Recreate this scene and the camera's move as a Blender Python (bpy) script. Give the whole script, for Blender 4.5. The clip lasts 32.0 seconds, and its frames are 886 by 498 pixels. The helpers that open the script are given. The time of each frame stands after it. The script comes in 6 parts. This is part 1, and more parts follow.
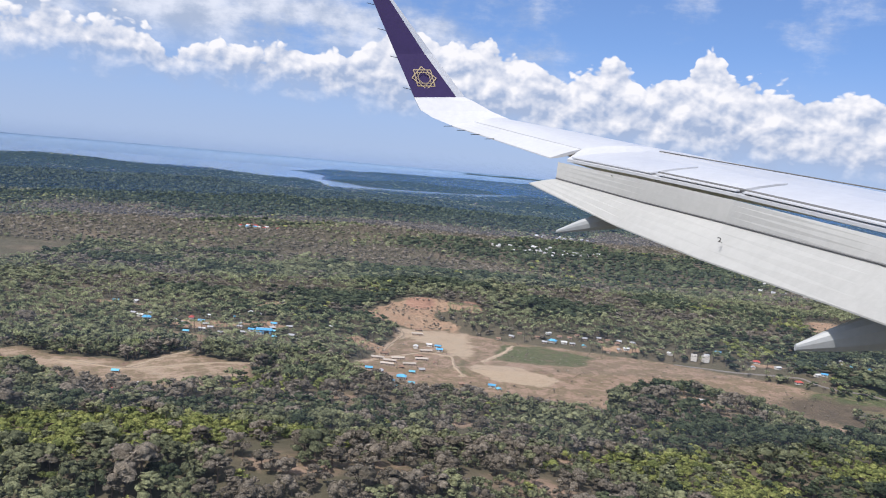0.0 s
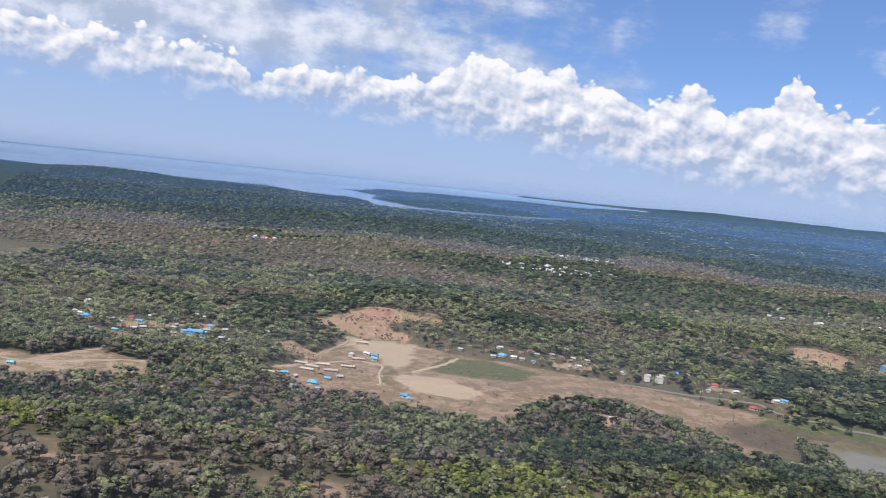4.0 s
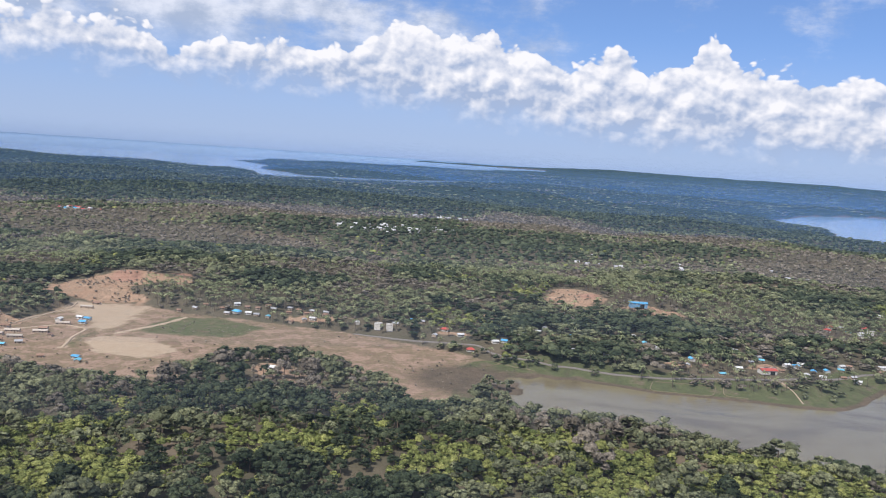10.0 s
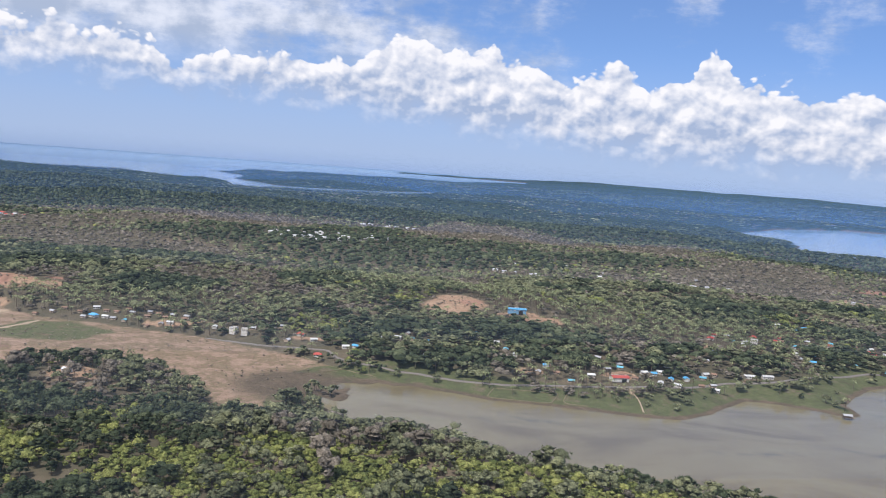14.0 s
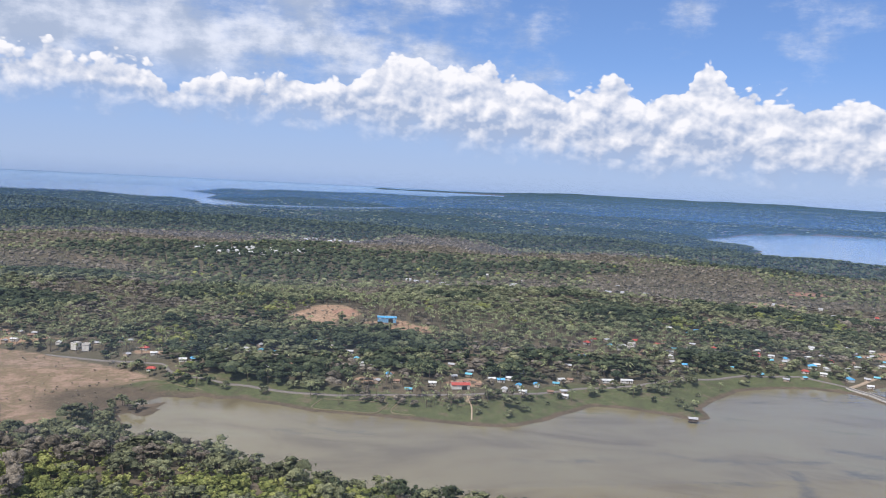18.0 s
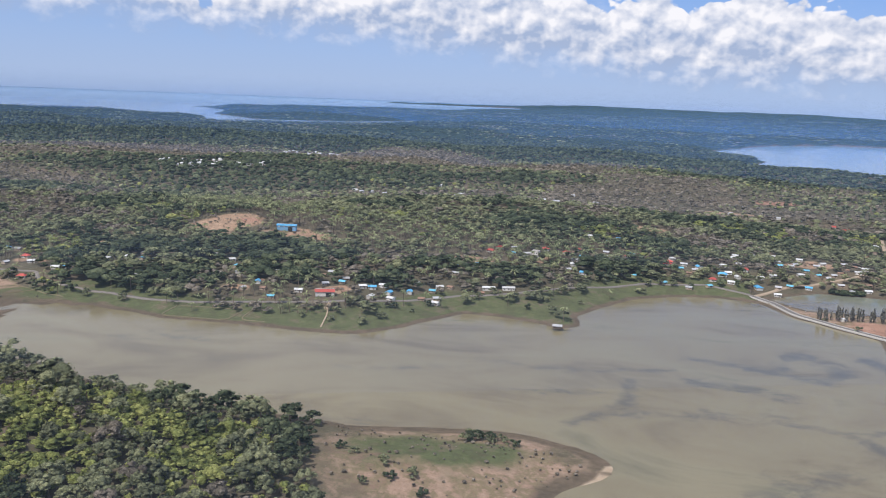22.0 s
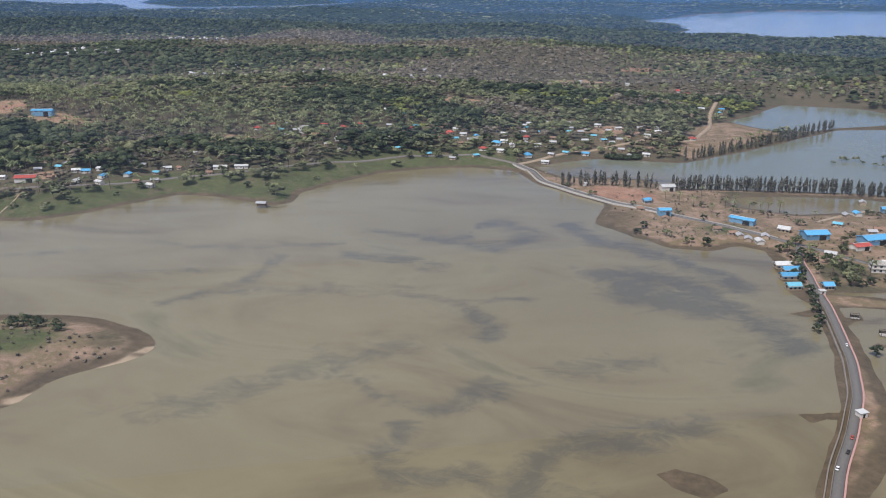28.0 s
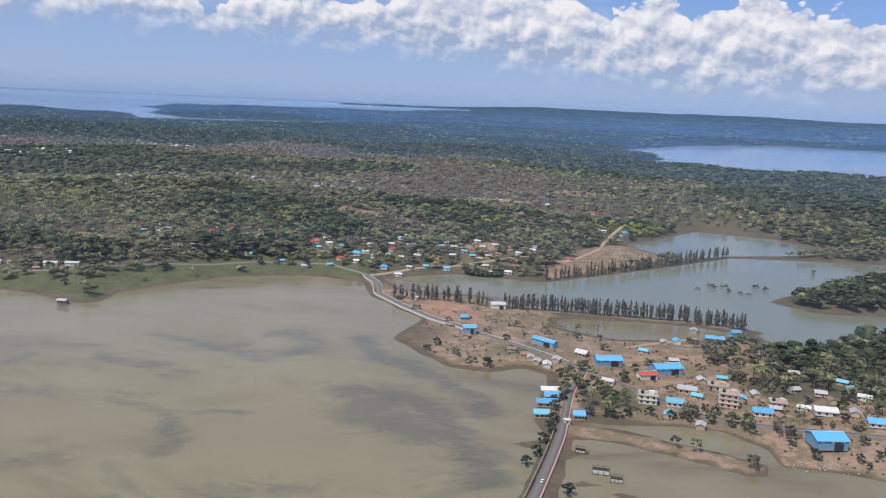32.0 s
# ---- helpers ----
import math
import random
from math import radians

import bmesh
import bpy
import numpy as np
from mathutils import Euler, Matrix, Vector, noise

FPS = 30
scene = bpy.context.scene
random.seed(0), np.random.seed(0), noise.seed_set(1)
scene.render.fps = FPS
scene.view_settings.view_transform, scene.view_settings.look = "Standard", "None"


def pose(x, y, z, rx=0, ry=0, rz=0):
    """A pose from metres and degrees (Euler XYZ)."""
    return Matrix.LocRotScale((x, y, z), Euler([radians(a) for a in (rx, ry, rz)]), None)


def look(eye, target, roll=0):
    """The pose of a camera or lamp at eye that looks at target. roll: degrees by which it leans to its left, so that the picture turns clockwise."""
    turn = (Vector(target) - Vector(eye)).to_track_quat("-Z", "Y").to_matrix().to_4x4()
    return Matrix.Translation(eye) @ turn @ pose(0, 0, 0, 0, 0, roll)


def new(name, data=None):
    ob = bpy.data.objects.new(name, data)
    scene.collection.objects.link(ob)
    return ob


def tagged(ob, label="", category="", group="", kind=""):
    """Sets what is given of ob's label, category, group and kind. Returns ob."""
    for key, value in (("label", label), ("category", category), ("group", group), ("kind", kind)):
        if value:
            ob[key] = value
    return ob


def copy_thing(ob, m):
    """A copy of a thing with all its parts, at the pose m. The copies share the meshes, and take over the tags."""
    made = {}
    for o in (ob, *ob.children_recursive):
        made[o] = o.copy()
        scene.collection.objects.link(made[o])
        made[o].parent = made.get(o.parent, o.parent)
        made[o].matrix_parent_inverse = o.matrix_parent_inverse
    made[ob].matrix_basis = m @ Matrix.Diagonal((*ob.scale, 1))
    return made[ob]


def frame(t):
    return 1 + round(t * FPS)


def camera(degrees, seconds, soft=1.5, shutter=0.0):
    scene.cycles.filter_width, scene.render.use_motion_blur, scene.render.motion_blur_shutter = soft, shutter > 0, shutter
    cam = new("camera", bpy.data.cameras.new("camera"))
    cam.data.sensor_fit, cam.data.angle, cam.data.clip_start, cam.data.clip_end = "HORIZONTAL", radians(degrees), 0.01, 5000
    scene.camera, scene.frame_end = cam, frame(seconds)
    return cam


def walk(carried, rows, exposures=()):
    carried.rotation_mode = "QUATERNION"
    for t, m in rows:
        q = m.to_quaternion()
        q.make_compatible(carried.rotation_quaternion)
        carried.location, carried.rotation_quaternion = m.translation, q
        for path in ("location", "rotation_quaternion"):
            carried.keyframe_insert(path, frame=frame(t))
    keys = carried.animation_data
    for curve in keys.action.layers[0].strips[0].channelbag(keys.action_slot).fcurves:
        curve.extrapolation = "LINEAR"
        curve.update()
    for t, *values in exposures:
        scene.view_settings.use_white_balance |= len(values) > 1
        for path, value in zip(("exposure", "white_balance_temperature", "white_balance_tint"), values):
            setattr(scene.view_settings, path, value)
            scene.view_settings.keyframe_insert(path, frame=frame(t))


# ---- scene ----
cam = camera(57.3, 32.0, soft=1.0)
PATH = [
    (0, (4.201, -3.675, 175.703), (4.153, -1.688, 175.481), 5.2),
    (0.5, (18.999, -0.408, 174.761), (18.959, 1.580, 174.547), 5),
    (1, (33.450, 3.193, 173.996), (33.409, 5.182, 173.793), 4.9),
    (1.5, (48.130, 7.212, 173.307), (48.071, 9.203, 173.121), 4.8),
    (2, (63.035, 11.227, 172.438), (62.943, 13.217, 172.262), 5),
    (2.5, (77.906, 14.991, 171.654), (77.777, 16.979, 171.479), 5.4),
    (3, (93.189, 18.570, 170.927), (93.027, 20.556, 170.757), 5.6),
    (3.5, (108.129, 22.416, 170.245), (107.931, 24.399, 170.075), 5.9),
    (5.5, (169.224, 38.181, 166.169), (168.934, 40.146, 165.938), 6.5),
    (6, (184.652, 41.931, 165.847), (184.365, 43.896, 165.608), 6.6),
    (6.5, (199.996, 45.190, 165.744), (199.715, 47.154, 165.487), 6.6),
    (7, (214.954, 48.383, 165.700), (214.702, 50.350, 165.439), 6.3),
    (7.5, (229.739, 52.080, 165.487), (229.538, 54.054, 165.236), 5.6),
    (8, (244.853, 55.827, 165.091), (244.698, 57.807, 164.850), 4.9),
    (8.5, (260.431, 59.137, 164.720), (260.308, 61.119, 164.480), 4.6),
    (9, (275.902, 61.798, 164.484), (275.807, 63.781, 164.243), 4.4),
    (9.5, (290.976, 64.950, 164.466), (290.900, 66.934, 164.227), 4.3),
    (10, (305.839, 67.633, 164.547), (305.778, 69.618, 164.307), 4),
    (10.5, (320.752, 70.480, 164.364), (320.705, 72.465, 164.121), 3.7),
    (11, (335.562, 73.714, 164.037), (335.529, 75.698, 163.788), 3.5),
    (11.5, (350.297, 77.280, 163.651), (350.273, 79.265, 163.401), 3.5),
    (12, (365.114, 80.280, 163.262), (365.093, 82.265, 163.021), 3.6),
    (12.5, (380.265, 82.588, 162.863), (380.244, 84.572, 162.614), 3.7),
    (13, (395.479, 84.789, 162.586), (395.451, 86.773, 162.339), 3.9),
    (13.5, (411.115, 88.022, 162.126), (411.068, 90.009, 161.907), 4.1),
    (14, (426.371, 91.753, 161.624), (426.306, 93.742, 161.417), 4.3),
    (14.5, (441.659, 95.381, 161.130), (441.578, 97.369, 160.929), 4.5),
    (16.5, (503.540, 111.016, 158.418), (503.412, 113.008, 158.281), 4),
    (17, (518.843, 114.448, 158.108), (518.728, 116.440, 157.970), 3.7),
    (17.5, (534.117, 117.687, 157.858), (534.019, 119.680, 157.716), 3.4),
    (18, (549.271, 120.584, 157.666), (549.203, 122.576, 157.499), 2.9),
    (18.5, (564.069, 123.885, 157.355), (564.043, 125.873, 157.145), 2.3),
    (19, (578.530, 127.988, 156.914), (578.537, 129.974, 156.674), 1.8),
    (19.5, (594.120, 132.109, 155.748), (594.125, 134.093, 155.501), 1.5),
    (20, (609.660, 135.664, 154.741), (609.638, 137.647, 154.478), 1.7),
    (20.5, (624.800, 139.008, 153.734), (624.749, 140.987, 153.447), 1.9),
    (21, (639.878, 142.656, 152.726), (639.799, 144.630, 152.409), 1.7),
    (21.5, (654.752, 146.252, 151.781), (654.643, 148.218, 151.429), 1.8),
    (22, (669.832, 150.130, 151.115), (669.686, 152.089, 150.741), 2.3),
    (22.5, (684.833, 153.581, 150.548), (684.668, 155.536, 150.157), 2.5),
    (23, (700.012, 156.829, 149.694), (699.857, 158.780, 149.282), 2.3),
    (23.5, (715.208, 160.443, 148.715), (715.069, 162.392, 148.284), 2),
    (24, (730.369, 164.032, 147.647), (730.242, 165.977, 147.198), 1.5),
    (24.5, (745.561, 167.301, 146.535), (745.441, 169.243, 146.071), 1.1),
    (25, (760.497, 171.035, 145.555), (760.379, 172.972, 145.075), 0.6),
    (25.5, (775.287, 174.541, 144.236), (775.173, 176.475, 143.737), 0.1),
    (27.5, (833.944, 188.694, 138.511), (833.844, 190.595, 137.898), -0.1),
    (28, (849.209, 191.608, 137.846), (849.107, 193.501, 137.208), 0.1),
    (28.5, (865.075, 194.394, 137.167), (864.963, 196.286, 136.531), 0.4),
    (29, (880.639, 198.211, 136.486), (880.517, 200.116, 135.890), 0.5),
    (29.5, (896.219, 201.859, 135.659), (896.107, 203.782, 135.121), 0.6),
    (30, (911.387, 205.564, 134.581), (911.291, 207.497, 134.075), 0.7),
    (30.5, (926.664, 208.665, 133.049), (926.569, 210.599, 132.549), 0.7),
    (31, (941.916, 211.951, 131.848), (941.817, 213.893, 131.378), 1),
    (31.5, (957.446, 215.997, 131.096), (957.331, 217.952, 130.693), 1.8),
    (32, (973.837, 220.307, 130.894), (973.683, 222.269, 130.536), 2.5),
]
walk(cam, [(t, look(eye, target, roll)) for t, eye, target, roll in PATH], [(0.0, 0.27, 6350, 13.5), (14.0, 0.27, 6350, 13.5), (24.0, 0.2, 6350, 13.5), (28.0, 0.02, 6350, 13.5), (30.0, 0.02, 6350, 13.5), (32.0, 0.08, 6350, 13.5)])

# ---------------------------------------------------------------- light
SUN_EL, SUN_AZ, SKY = 58.0, 215.0, 0.10          # degrees; azimuth clockwise from +y
world = bpy.data.worlds.new("world")
scene.world = world
world.use_nodes = True
wn, wl = world.node_tree.nodes, world.node_tree.links
wn.clear()
w_out = wn.new("ShaderNodeOutputWorld")
w_bg = wn.new("ShaderNodeBackground")
w_sky = wn.new("ShaderNodeTexSky")
w_sky.sky_type, w_sky.sun_disc = "NISHITA", False
w_sky.sun_elevation, w_sky.sun_rotation = radians(SUN_EL), radians(SUN_AZ)
w_sky.altitude, w_sky.air_density, w_sky.dust_density, w_sky.ozone_density = 200, 1.0, 0.6, 1.5


def w_calc(op, a, b=0.0, c=None, clamp=False):
    m = wn.new("ShaderNodeMath")
    m.operation, m.use_clamp = op, clamp
    for k, v in ((0, a), (1, b), (2, c)):
        if hasattr(v, "links"):
            wl.new(v, m.inputs[k])
        elif v is not None:
            m.inputs[k].default_value = v
    return m.outputs[0]


def w_step(v, lo, hi):
    m = wn.new("ShaderNodeMapRange")
    m.interpolation_type = "SMOOTHSTEP"
    wl.new(v, m.inputs[0])
    m.inputs[1].default_value, m.inputs[2].default_value = lo, hi
    return m.outputs[0]


def w_noise(v, scale, detail, rough):
    t = wn.new("ShaderNodeTexNoise")
    t.inputs["Scale"].default_value, t.inputs["Detail"].default_value, t.inputs["Roughness"].default_value = scale, detail, rough
    wl.new(v, t.inputs["Vector"])
    return t.outputs[0]


def w_vec(x, y, z=0.0):
    m = wn.new("ShaderNodeCombineXYZ")
    for k, v in enumerate((x, y, z)):
        if hasattr(v, "links"):
            wl.new(v, m.inputs[k])
        else:
            m.inputs[k].default_value = v
    return m.outputs[0]


def w_mix(fac, a, b):
    m = wn.new("ShaderNodeMix")
    m.data_type = "RGBA"
    for k, v in ((0, fac), (6, a), (7, b)):
        if hasattr(v, "links"):
            wl.new(v, m.inputs[k])
        else:
            m.inputs[k].default_value = v if isinstance(v, float) else (*v, 1)
    return m.outputs[2]


def w_curve(v, lo, hi, stops):
    m = wn.new("ShaderNodeMapRange")
    wl.new(v, m.inputs[0])
    m.inputs[1].default_value, m.inputs[2].default_value = lo, hi
    r = wn.new("ShaderNodeValToRGB")
    r.color_ramp.interpolation = "EASE"
    e = r.color_ramp.elements
    while len(e) < len(stops):
        e.new(0.5)
    for k, (at, h) in enumerate(stops):
        e[k].position, e[k].color = (at - lo) / (hi - lo), (h, h, h, 1)
    wl.new(m.outputs[0], r.inputs[0])
    return r.outputs[0]


w_tc = wn.new("ShaderNodeTexCoord")
w_sep = wn.new("ShaderNodeSeparateXYZ")
wl.new(w_tc.outputs["Generated"], w_sep.inputs[0])
azim = w_calc("MULTIPLY", w_calc("ARCTAN2", w_sep.outputs[0], w_sep.outputs[1]), 57.296)
elev = w_calc("MULTIPLY", w_calc("ARCSINE", w_sep.outputs[2]), 57.296)
# the clear sky, kept off its dark rim below the horizon
lift = w_calc("ADD", w_calc("MULTIPLY", w_calc("MAXIMUM", w_sep.outputs[2], 0.0), 0.9), 0.10)
wl.new(w_vec(w_sep.outputs[0], w_sep.outputs[1], lift), w_sky.inputs[0])
m = wn.new("ShaderNodeMix")
m.data_type, m.blend_type = "RGBA", "MULTIPLY"
m.inputs[0].default_value = 1.0
wl.new(w_sky.outputs[0], m.inputs[6])
m.inputs[7].default_value = (SKY * 0.85, SKY, SKY * 1.25, 1)
clear = w_mix(w_calc("MULTIPLY", w_step(elev, 9.0, -1.0), 0.85), m.outputs[2], (0.345, 0.425, 0.585))
# a bank of cumulus over the land, with tops as they stand along the horizon
place = w_vec(azim, w_calc("MULTIPLY", elev, 1.25))
light_side = w_vec(w_calc("ADD", azim, -0.45), w_calc("ADD", w_calc("MULTIPLY", elev, 1.25), 0.75))
n_a, n_b = w_noise(place, 0.42, 9, 0.56), w_noise(light_side, 0.42, 9, 0.56)
n_c = w_noise(w_vec(azim, w_calc("MULTIPLY", elev, 1.25), 7.0), 0.16, 6, 0.6)
n_d = w_noise(w_vec(w_calc("MULTIPLY", azim, 0.35), elev, 3.0), 0.30, 6, 0.62)
tops = w_calc("MULTIPLY", w_curve(azim, -60, 60, [(-60, 0.44), (-31, 0.47), (-27, 0.50), (-23, 0.45), (-20.5, 0.39), (-18.5, 0.44), (-16, 0.41), (-12, 0.46), (-9, 0.43), (-6, 0.60), (-1.6, 0.555), (1.8, 0.52),
                                                 (4.5, 0.46), (6.7, 0.43), (9.6, 0.52), (11.6, 0.41), (13.2, 0.44), (15.2, 0.57), (17.6, 0.46), (21, 0.43), (25, 0.42), (32, 0.40), (60, 0.44)]), 15.0)
foot = w_curve(azim, -60, 60, [(-60, 0.42), (-30, 0.46), (-22, 0.42), (-14, 0.40), (-8, 0.36), (2, 0.26), (12, 0.17), (25, 0.15), (60, 0.30)])
foot = w_calc("MULTIPLY", foot, 10.0)


def w_billow(v, scale):
    """Rounded heads, as cumulus has: 1 in the middle of a head, 0 between them."""
    t = wn.new("ShaderNodeTexVoronoi")
    t.feature, t.voronoi_dimensions = "SMOOTH_F1", "2D"
    t.inputs["Scale"].default_value, t.inputs["Smoothness"].default_value = scale, 0.35
    wl.new(v, t.inputs["Vector"])
    return w_calc("SUBTRACT", 1.0, w_calc("MULTIPLY", t.outputs["Distance"], 1.25), clamp=True)


def w_bent(v, amount):
    """The same place, shifted about by noise, so that no two heads are alike."""
    t = wn.new("ShaderNodeTexNoise")
    t.inputs["Scale"].default_value, t.inputs["Detail"].default_value = 0.5, 2
    wl.new(v, t.inputs["Vector"])
    m = wn.new("ShaderNodeVectorMath")
    m.operation = "MULTIPLY_ADD"
    wl.new(t.outputs["Color"], m.inputs[0])
    m.inputs[1].default_value = (amount, amount, 0)
    wl.new(v, m.inputs[2])
    return m.outputs[0]


def heads(v):
    q = w_bent(v, 1.1)
    return w_calc("ADD", w_calc("MULTIPLY", w_billow(q, 0.36), 0.58), w_calc("ADD", w_calc("MULTIPLY", w_billow(q, 0.9), 0.28), w_calc("MULTIPLY", w_billow(q, 2.1), 0.14)))


h_a, h_b = heads(place), heads(w_vec(w_calc("ADD", azim, -0.28), w_calc("ADD", w_calc("MULTIPLY", elev, 1.25), 0.5)))
over = w_calc("SUBTRACT", w_calc("ADD", tops, w_calc("ADD", w_calc("MULTIPLY", w_calc("SUBTRACT", h_a, 0.55), 2.4), w_calc("MULTIPLY", w_calc("SUBTRACT", n_a, 0.5), 0.5))), elev)
above = w_calc("SUBTRACT", w_calc("ADD", elev, w_calc("MULTIPLY", w_calc("SUBTRACT", n_a, 0.5), 3.0)), foot)
bank = w_calc("MULTIPLY", w_step(over, 0.0, 0.30), w_step(above, -1.3, 1.3))
rise = w_calc("DIVIDE", above, w_calc("MAXIMUM", w_calc("SUBTRACT", tops, foot), 1.0))
shade = w_calc("ADD", w_calc("MULTIPLY", w_calc("SUBTRACT", h_a, h_b), 1.5), w_calc("MULTIPLY", w_calc("SUBTRACT", n_a, n_b), 1.6))
shade = w_calc("ADD", shade, w_calc("ADD", w_calc("MULTIPLY", rise, 0.75), 0.12), clamp=True)
puff = w_mix(shade, (0.33, 0.41, 0.56), (0.80, 0.80, 0.81))
# thin high cloud, thicker to the west
west = w_curve(azim, -60, 60, [(-60, 0.30), (-30, 0.26), (-12, 0.18), (0, 0.07), (14, 0.0), (30, 0.0), (60, 0.12)])
# more cloud high overhead, out of view, added to brighten the fill light
overhead_fill = w_calc("MULTIPLY", w_step(elev, 14.0, 40.0), 0.16)
high = w_calc("MULTIPLY", w_step(w_calc("ADD", w_calc("MULTIPLY", w_calc("ADD", n_c, n_d), 0.5), w_calc("ADD", west, overhead_fill)), 0.52, 0.74), w_step(elev, 4.5, 8.0))
veil = w_mix(w_step(w_calc("SUBTRACT", n_d, n_b), -0.15, 0.25), (0.38, 0.44, 0.54), (0.72, 0.745, 0.79))
sky_all = w_mix(w_calc("MULTIPLY", high, 0.85), clear, veil)
sky_all = w_mix(bank, sky_all, puff)
wl.new(sky_all, w_bg.inputs[0])
w_bg.inputs[1].default_value = 1.0
wl.new(w_bg.outputs[0], w_out.inputs[0])
sun = new("sun", bpy.data.lights.new("sun", "SUN"))
sun.data.energy, sun.data.angle, sun.data.color = 3.3, radians(0.5), (1.0, 0.95, 0.87)
sun_dir = Vector((math.sin(radians(SUN_AZ)) * math.cos(radians(SUN_EL)), math.cos(radians(SUN_AZ)) * math.cos(radians(SUN_EL)), math.sin(radians(SUN_EL))))
sun.matrix_world = look(sun_dir * 500, (0, 0, 0))


# ---------------------------------------------------------------- materials
def material(name, rough=0.85, spec=0.3):
    m = bpy.data.materials.new(name)
    m.use_nodes = True
    n, l = m.node_tree.nodes, m.node_tree.links
    b = n["Principled BSDF"]
    b.inputs["Roughness"].default_value = rough
    b.inputs["Specular IOR Level"].default_value = spec
    return m, n, l, b


def ramp(n, stops):
    r = n.new("ShaderNodeValToRGB")
    e = r.color_ramp.elements
    while len(e) < len(stops):
        e.new(0.5)
    for k, (at, c) in enumerate(stops):
        e[k].position, e[k].color = at, (*c, 1)
    return r


def noise_tex(n, l, scale, detail=4, rough=0.6, coord="Object", dims=None):
    tc = n.new("ShaderNodeTexCoord")
    t = n.new("ShaderNodeTexNoise")
    t.inputs["Scale"].default_value, t.inputs["Detail"].default_value, t.inputs["Roughness"].default_value = scale, detail, rough
    if dims:
        mp = n.new("ShaderNodeMapping")
        mp.inputs["Scale"].default_value = dims
        l.new(tc.outputs[coord], mp.inputs[0])
        l.new(mp.outputs[0], t.inputs["Vector"])
    else:
        l.new(tc.outputs[coord], t.inputs["Vector"])
    return t


def mix_col(n, l, fac, a, b, mode="MIX"):
    m = n.new("ShaderNodeMix")
    m.data_type, m.blend_type = "RGBA", mode
    for k, v in ((0, fac), (6, a), (7, b)):
        if hasattr(v, "links"):
            l.new(v, m.inputs[k])
        elif isinstance(v, (int, float)):
            m.inputs[k].default_value = v
        else:
            m.inputs[k].default_value = (*v, 1)
    return m.outputs[2]


def calc(n, l, op, a, b=0.0, clamp=False):
    m = n.new("ShaderNodeMath")
    m.operation, m.use_clamp = op, clamp
    for k, v in ((0, a), (1, b)):
        if hasattr(v, "links"):
            l.new(v, m.inputs[k])
        else:
            m.inputs[k].default_value = v
    return m.outputs[0]


def bumped(n, l, b, height, strength, dist):
    k = n.new("ShaderNodeBump")
    k.inputs["Strength"].default_value, k.inputs["Distance"].default_value = strength, dist
    l.new(height, k.inputs["Height"])
    l.new(k.outputs[0], b.inputs["Normal"])


def leaf_material(name, dark, mid, light):
    """Foliage: one tone a tree, broad drifts of colour over the land, leafy relief with its shading put into the colour
    too.
    """
    m, n, l, b = material(name, 0.75, 0.12)
    geo = n.new("ShaderNodeNewGeometry")
    tone = n.new("ShaderNodeAttribute")
    tone.attribute_name = "tone"
    t = noise_tex(n, l, 0.03, 3)
    k = calc(n, l, "ADD", calc(n, l, "MULTIPLY", tone.outputs["Fac"], 0.62), calc(n, l, "MULTIPLY", calc(n, l, "SUBTRACT", t.outputs[0], 0.3), 0.7))
    k = calc(n, l, "ADD", k, calc(n, l, "MULTIPLY", calc(n, l, "SUBTRACT", geo.outputs["Random Per Island"], 0.5), 0.7))
    r = ramp(n, [(0.0, dark), (0.5, mid), (1.0, light)])
    l.new(k, r.inputs[0])
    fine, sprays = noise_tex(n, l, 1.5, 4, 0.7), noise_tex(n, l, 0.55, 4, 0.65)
    # relief's shading also put into the colour: hollows darker, crests brighter
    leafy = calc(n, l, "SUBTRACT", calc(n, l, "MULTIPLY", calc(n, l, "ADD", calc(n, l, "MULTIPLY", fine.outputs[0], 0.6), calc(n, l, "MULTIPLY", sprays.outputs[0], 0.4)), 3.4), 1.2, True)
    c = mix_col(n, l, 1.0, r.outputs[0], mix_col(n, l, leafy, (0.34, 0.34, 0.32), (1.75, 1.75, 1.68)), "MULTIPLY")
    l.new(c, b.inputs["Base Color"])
    bumped(n, l, b, calc(n, l, "ADD", fine.outputs[0], calc(n, l, "MULTIPLY", sprays.outputs[0], 1.6)), 1.0, 1.1)
    thin = n.new("ShaderNodeBsdfTranslucent")
    l.new(c, thin.inputs[0])
    both = n.new("ShaderNodeMixShader")
    both.inputs[0].default_value = 0.18
    l.new(b.outputs[0], both.inputs[1]), l.new(thin.outputs[0], both.inputs[2])
    l.new(both.outputs[0], n["Material Output"].inputs[0])
    return m


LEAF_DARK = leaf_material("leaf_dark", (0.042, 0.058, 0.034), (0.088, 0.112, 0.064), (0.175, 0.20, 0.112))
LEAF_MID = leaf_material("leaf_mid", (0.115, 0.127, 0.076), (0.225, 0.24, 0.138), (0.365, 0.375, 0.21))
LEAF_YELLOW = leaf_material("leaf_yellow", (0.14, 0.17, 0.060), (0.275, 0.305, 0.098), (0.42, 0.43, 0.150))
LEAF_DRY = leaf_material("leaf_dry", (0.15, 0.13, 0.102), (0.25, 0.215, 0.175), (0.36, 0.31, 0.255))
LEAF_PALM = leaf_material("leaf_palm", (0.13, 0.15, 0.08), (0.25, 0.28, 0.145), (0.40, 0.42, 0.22))


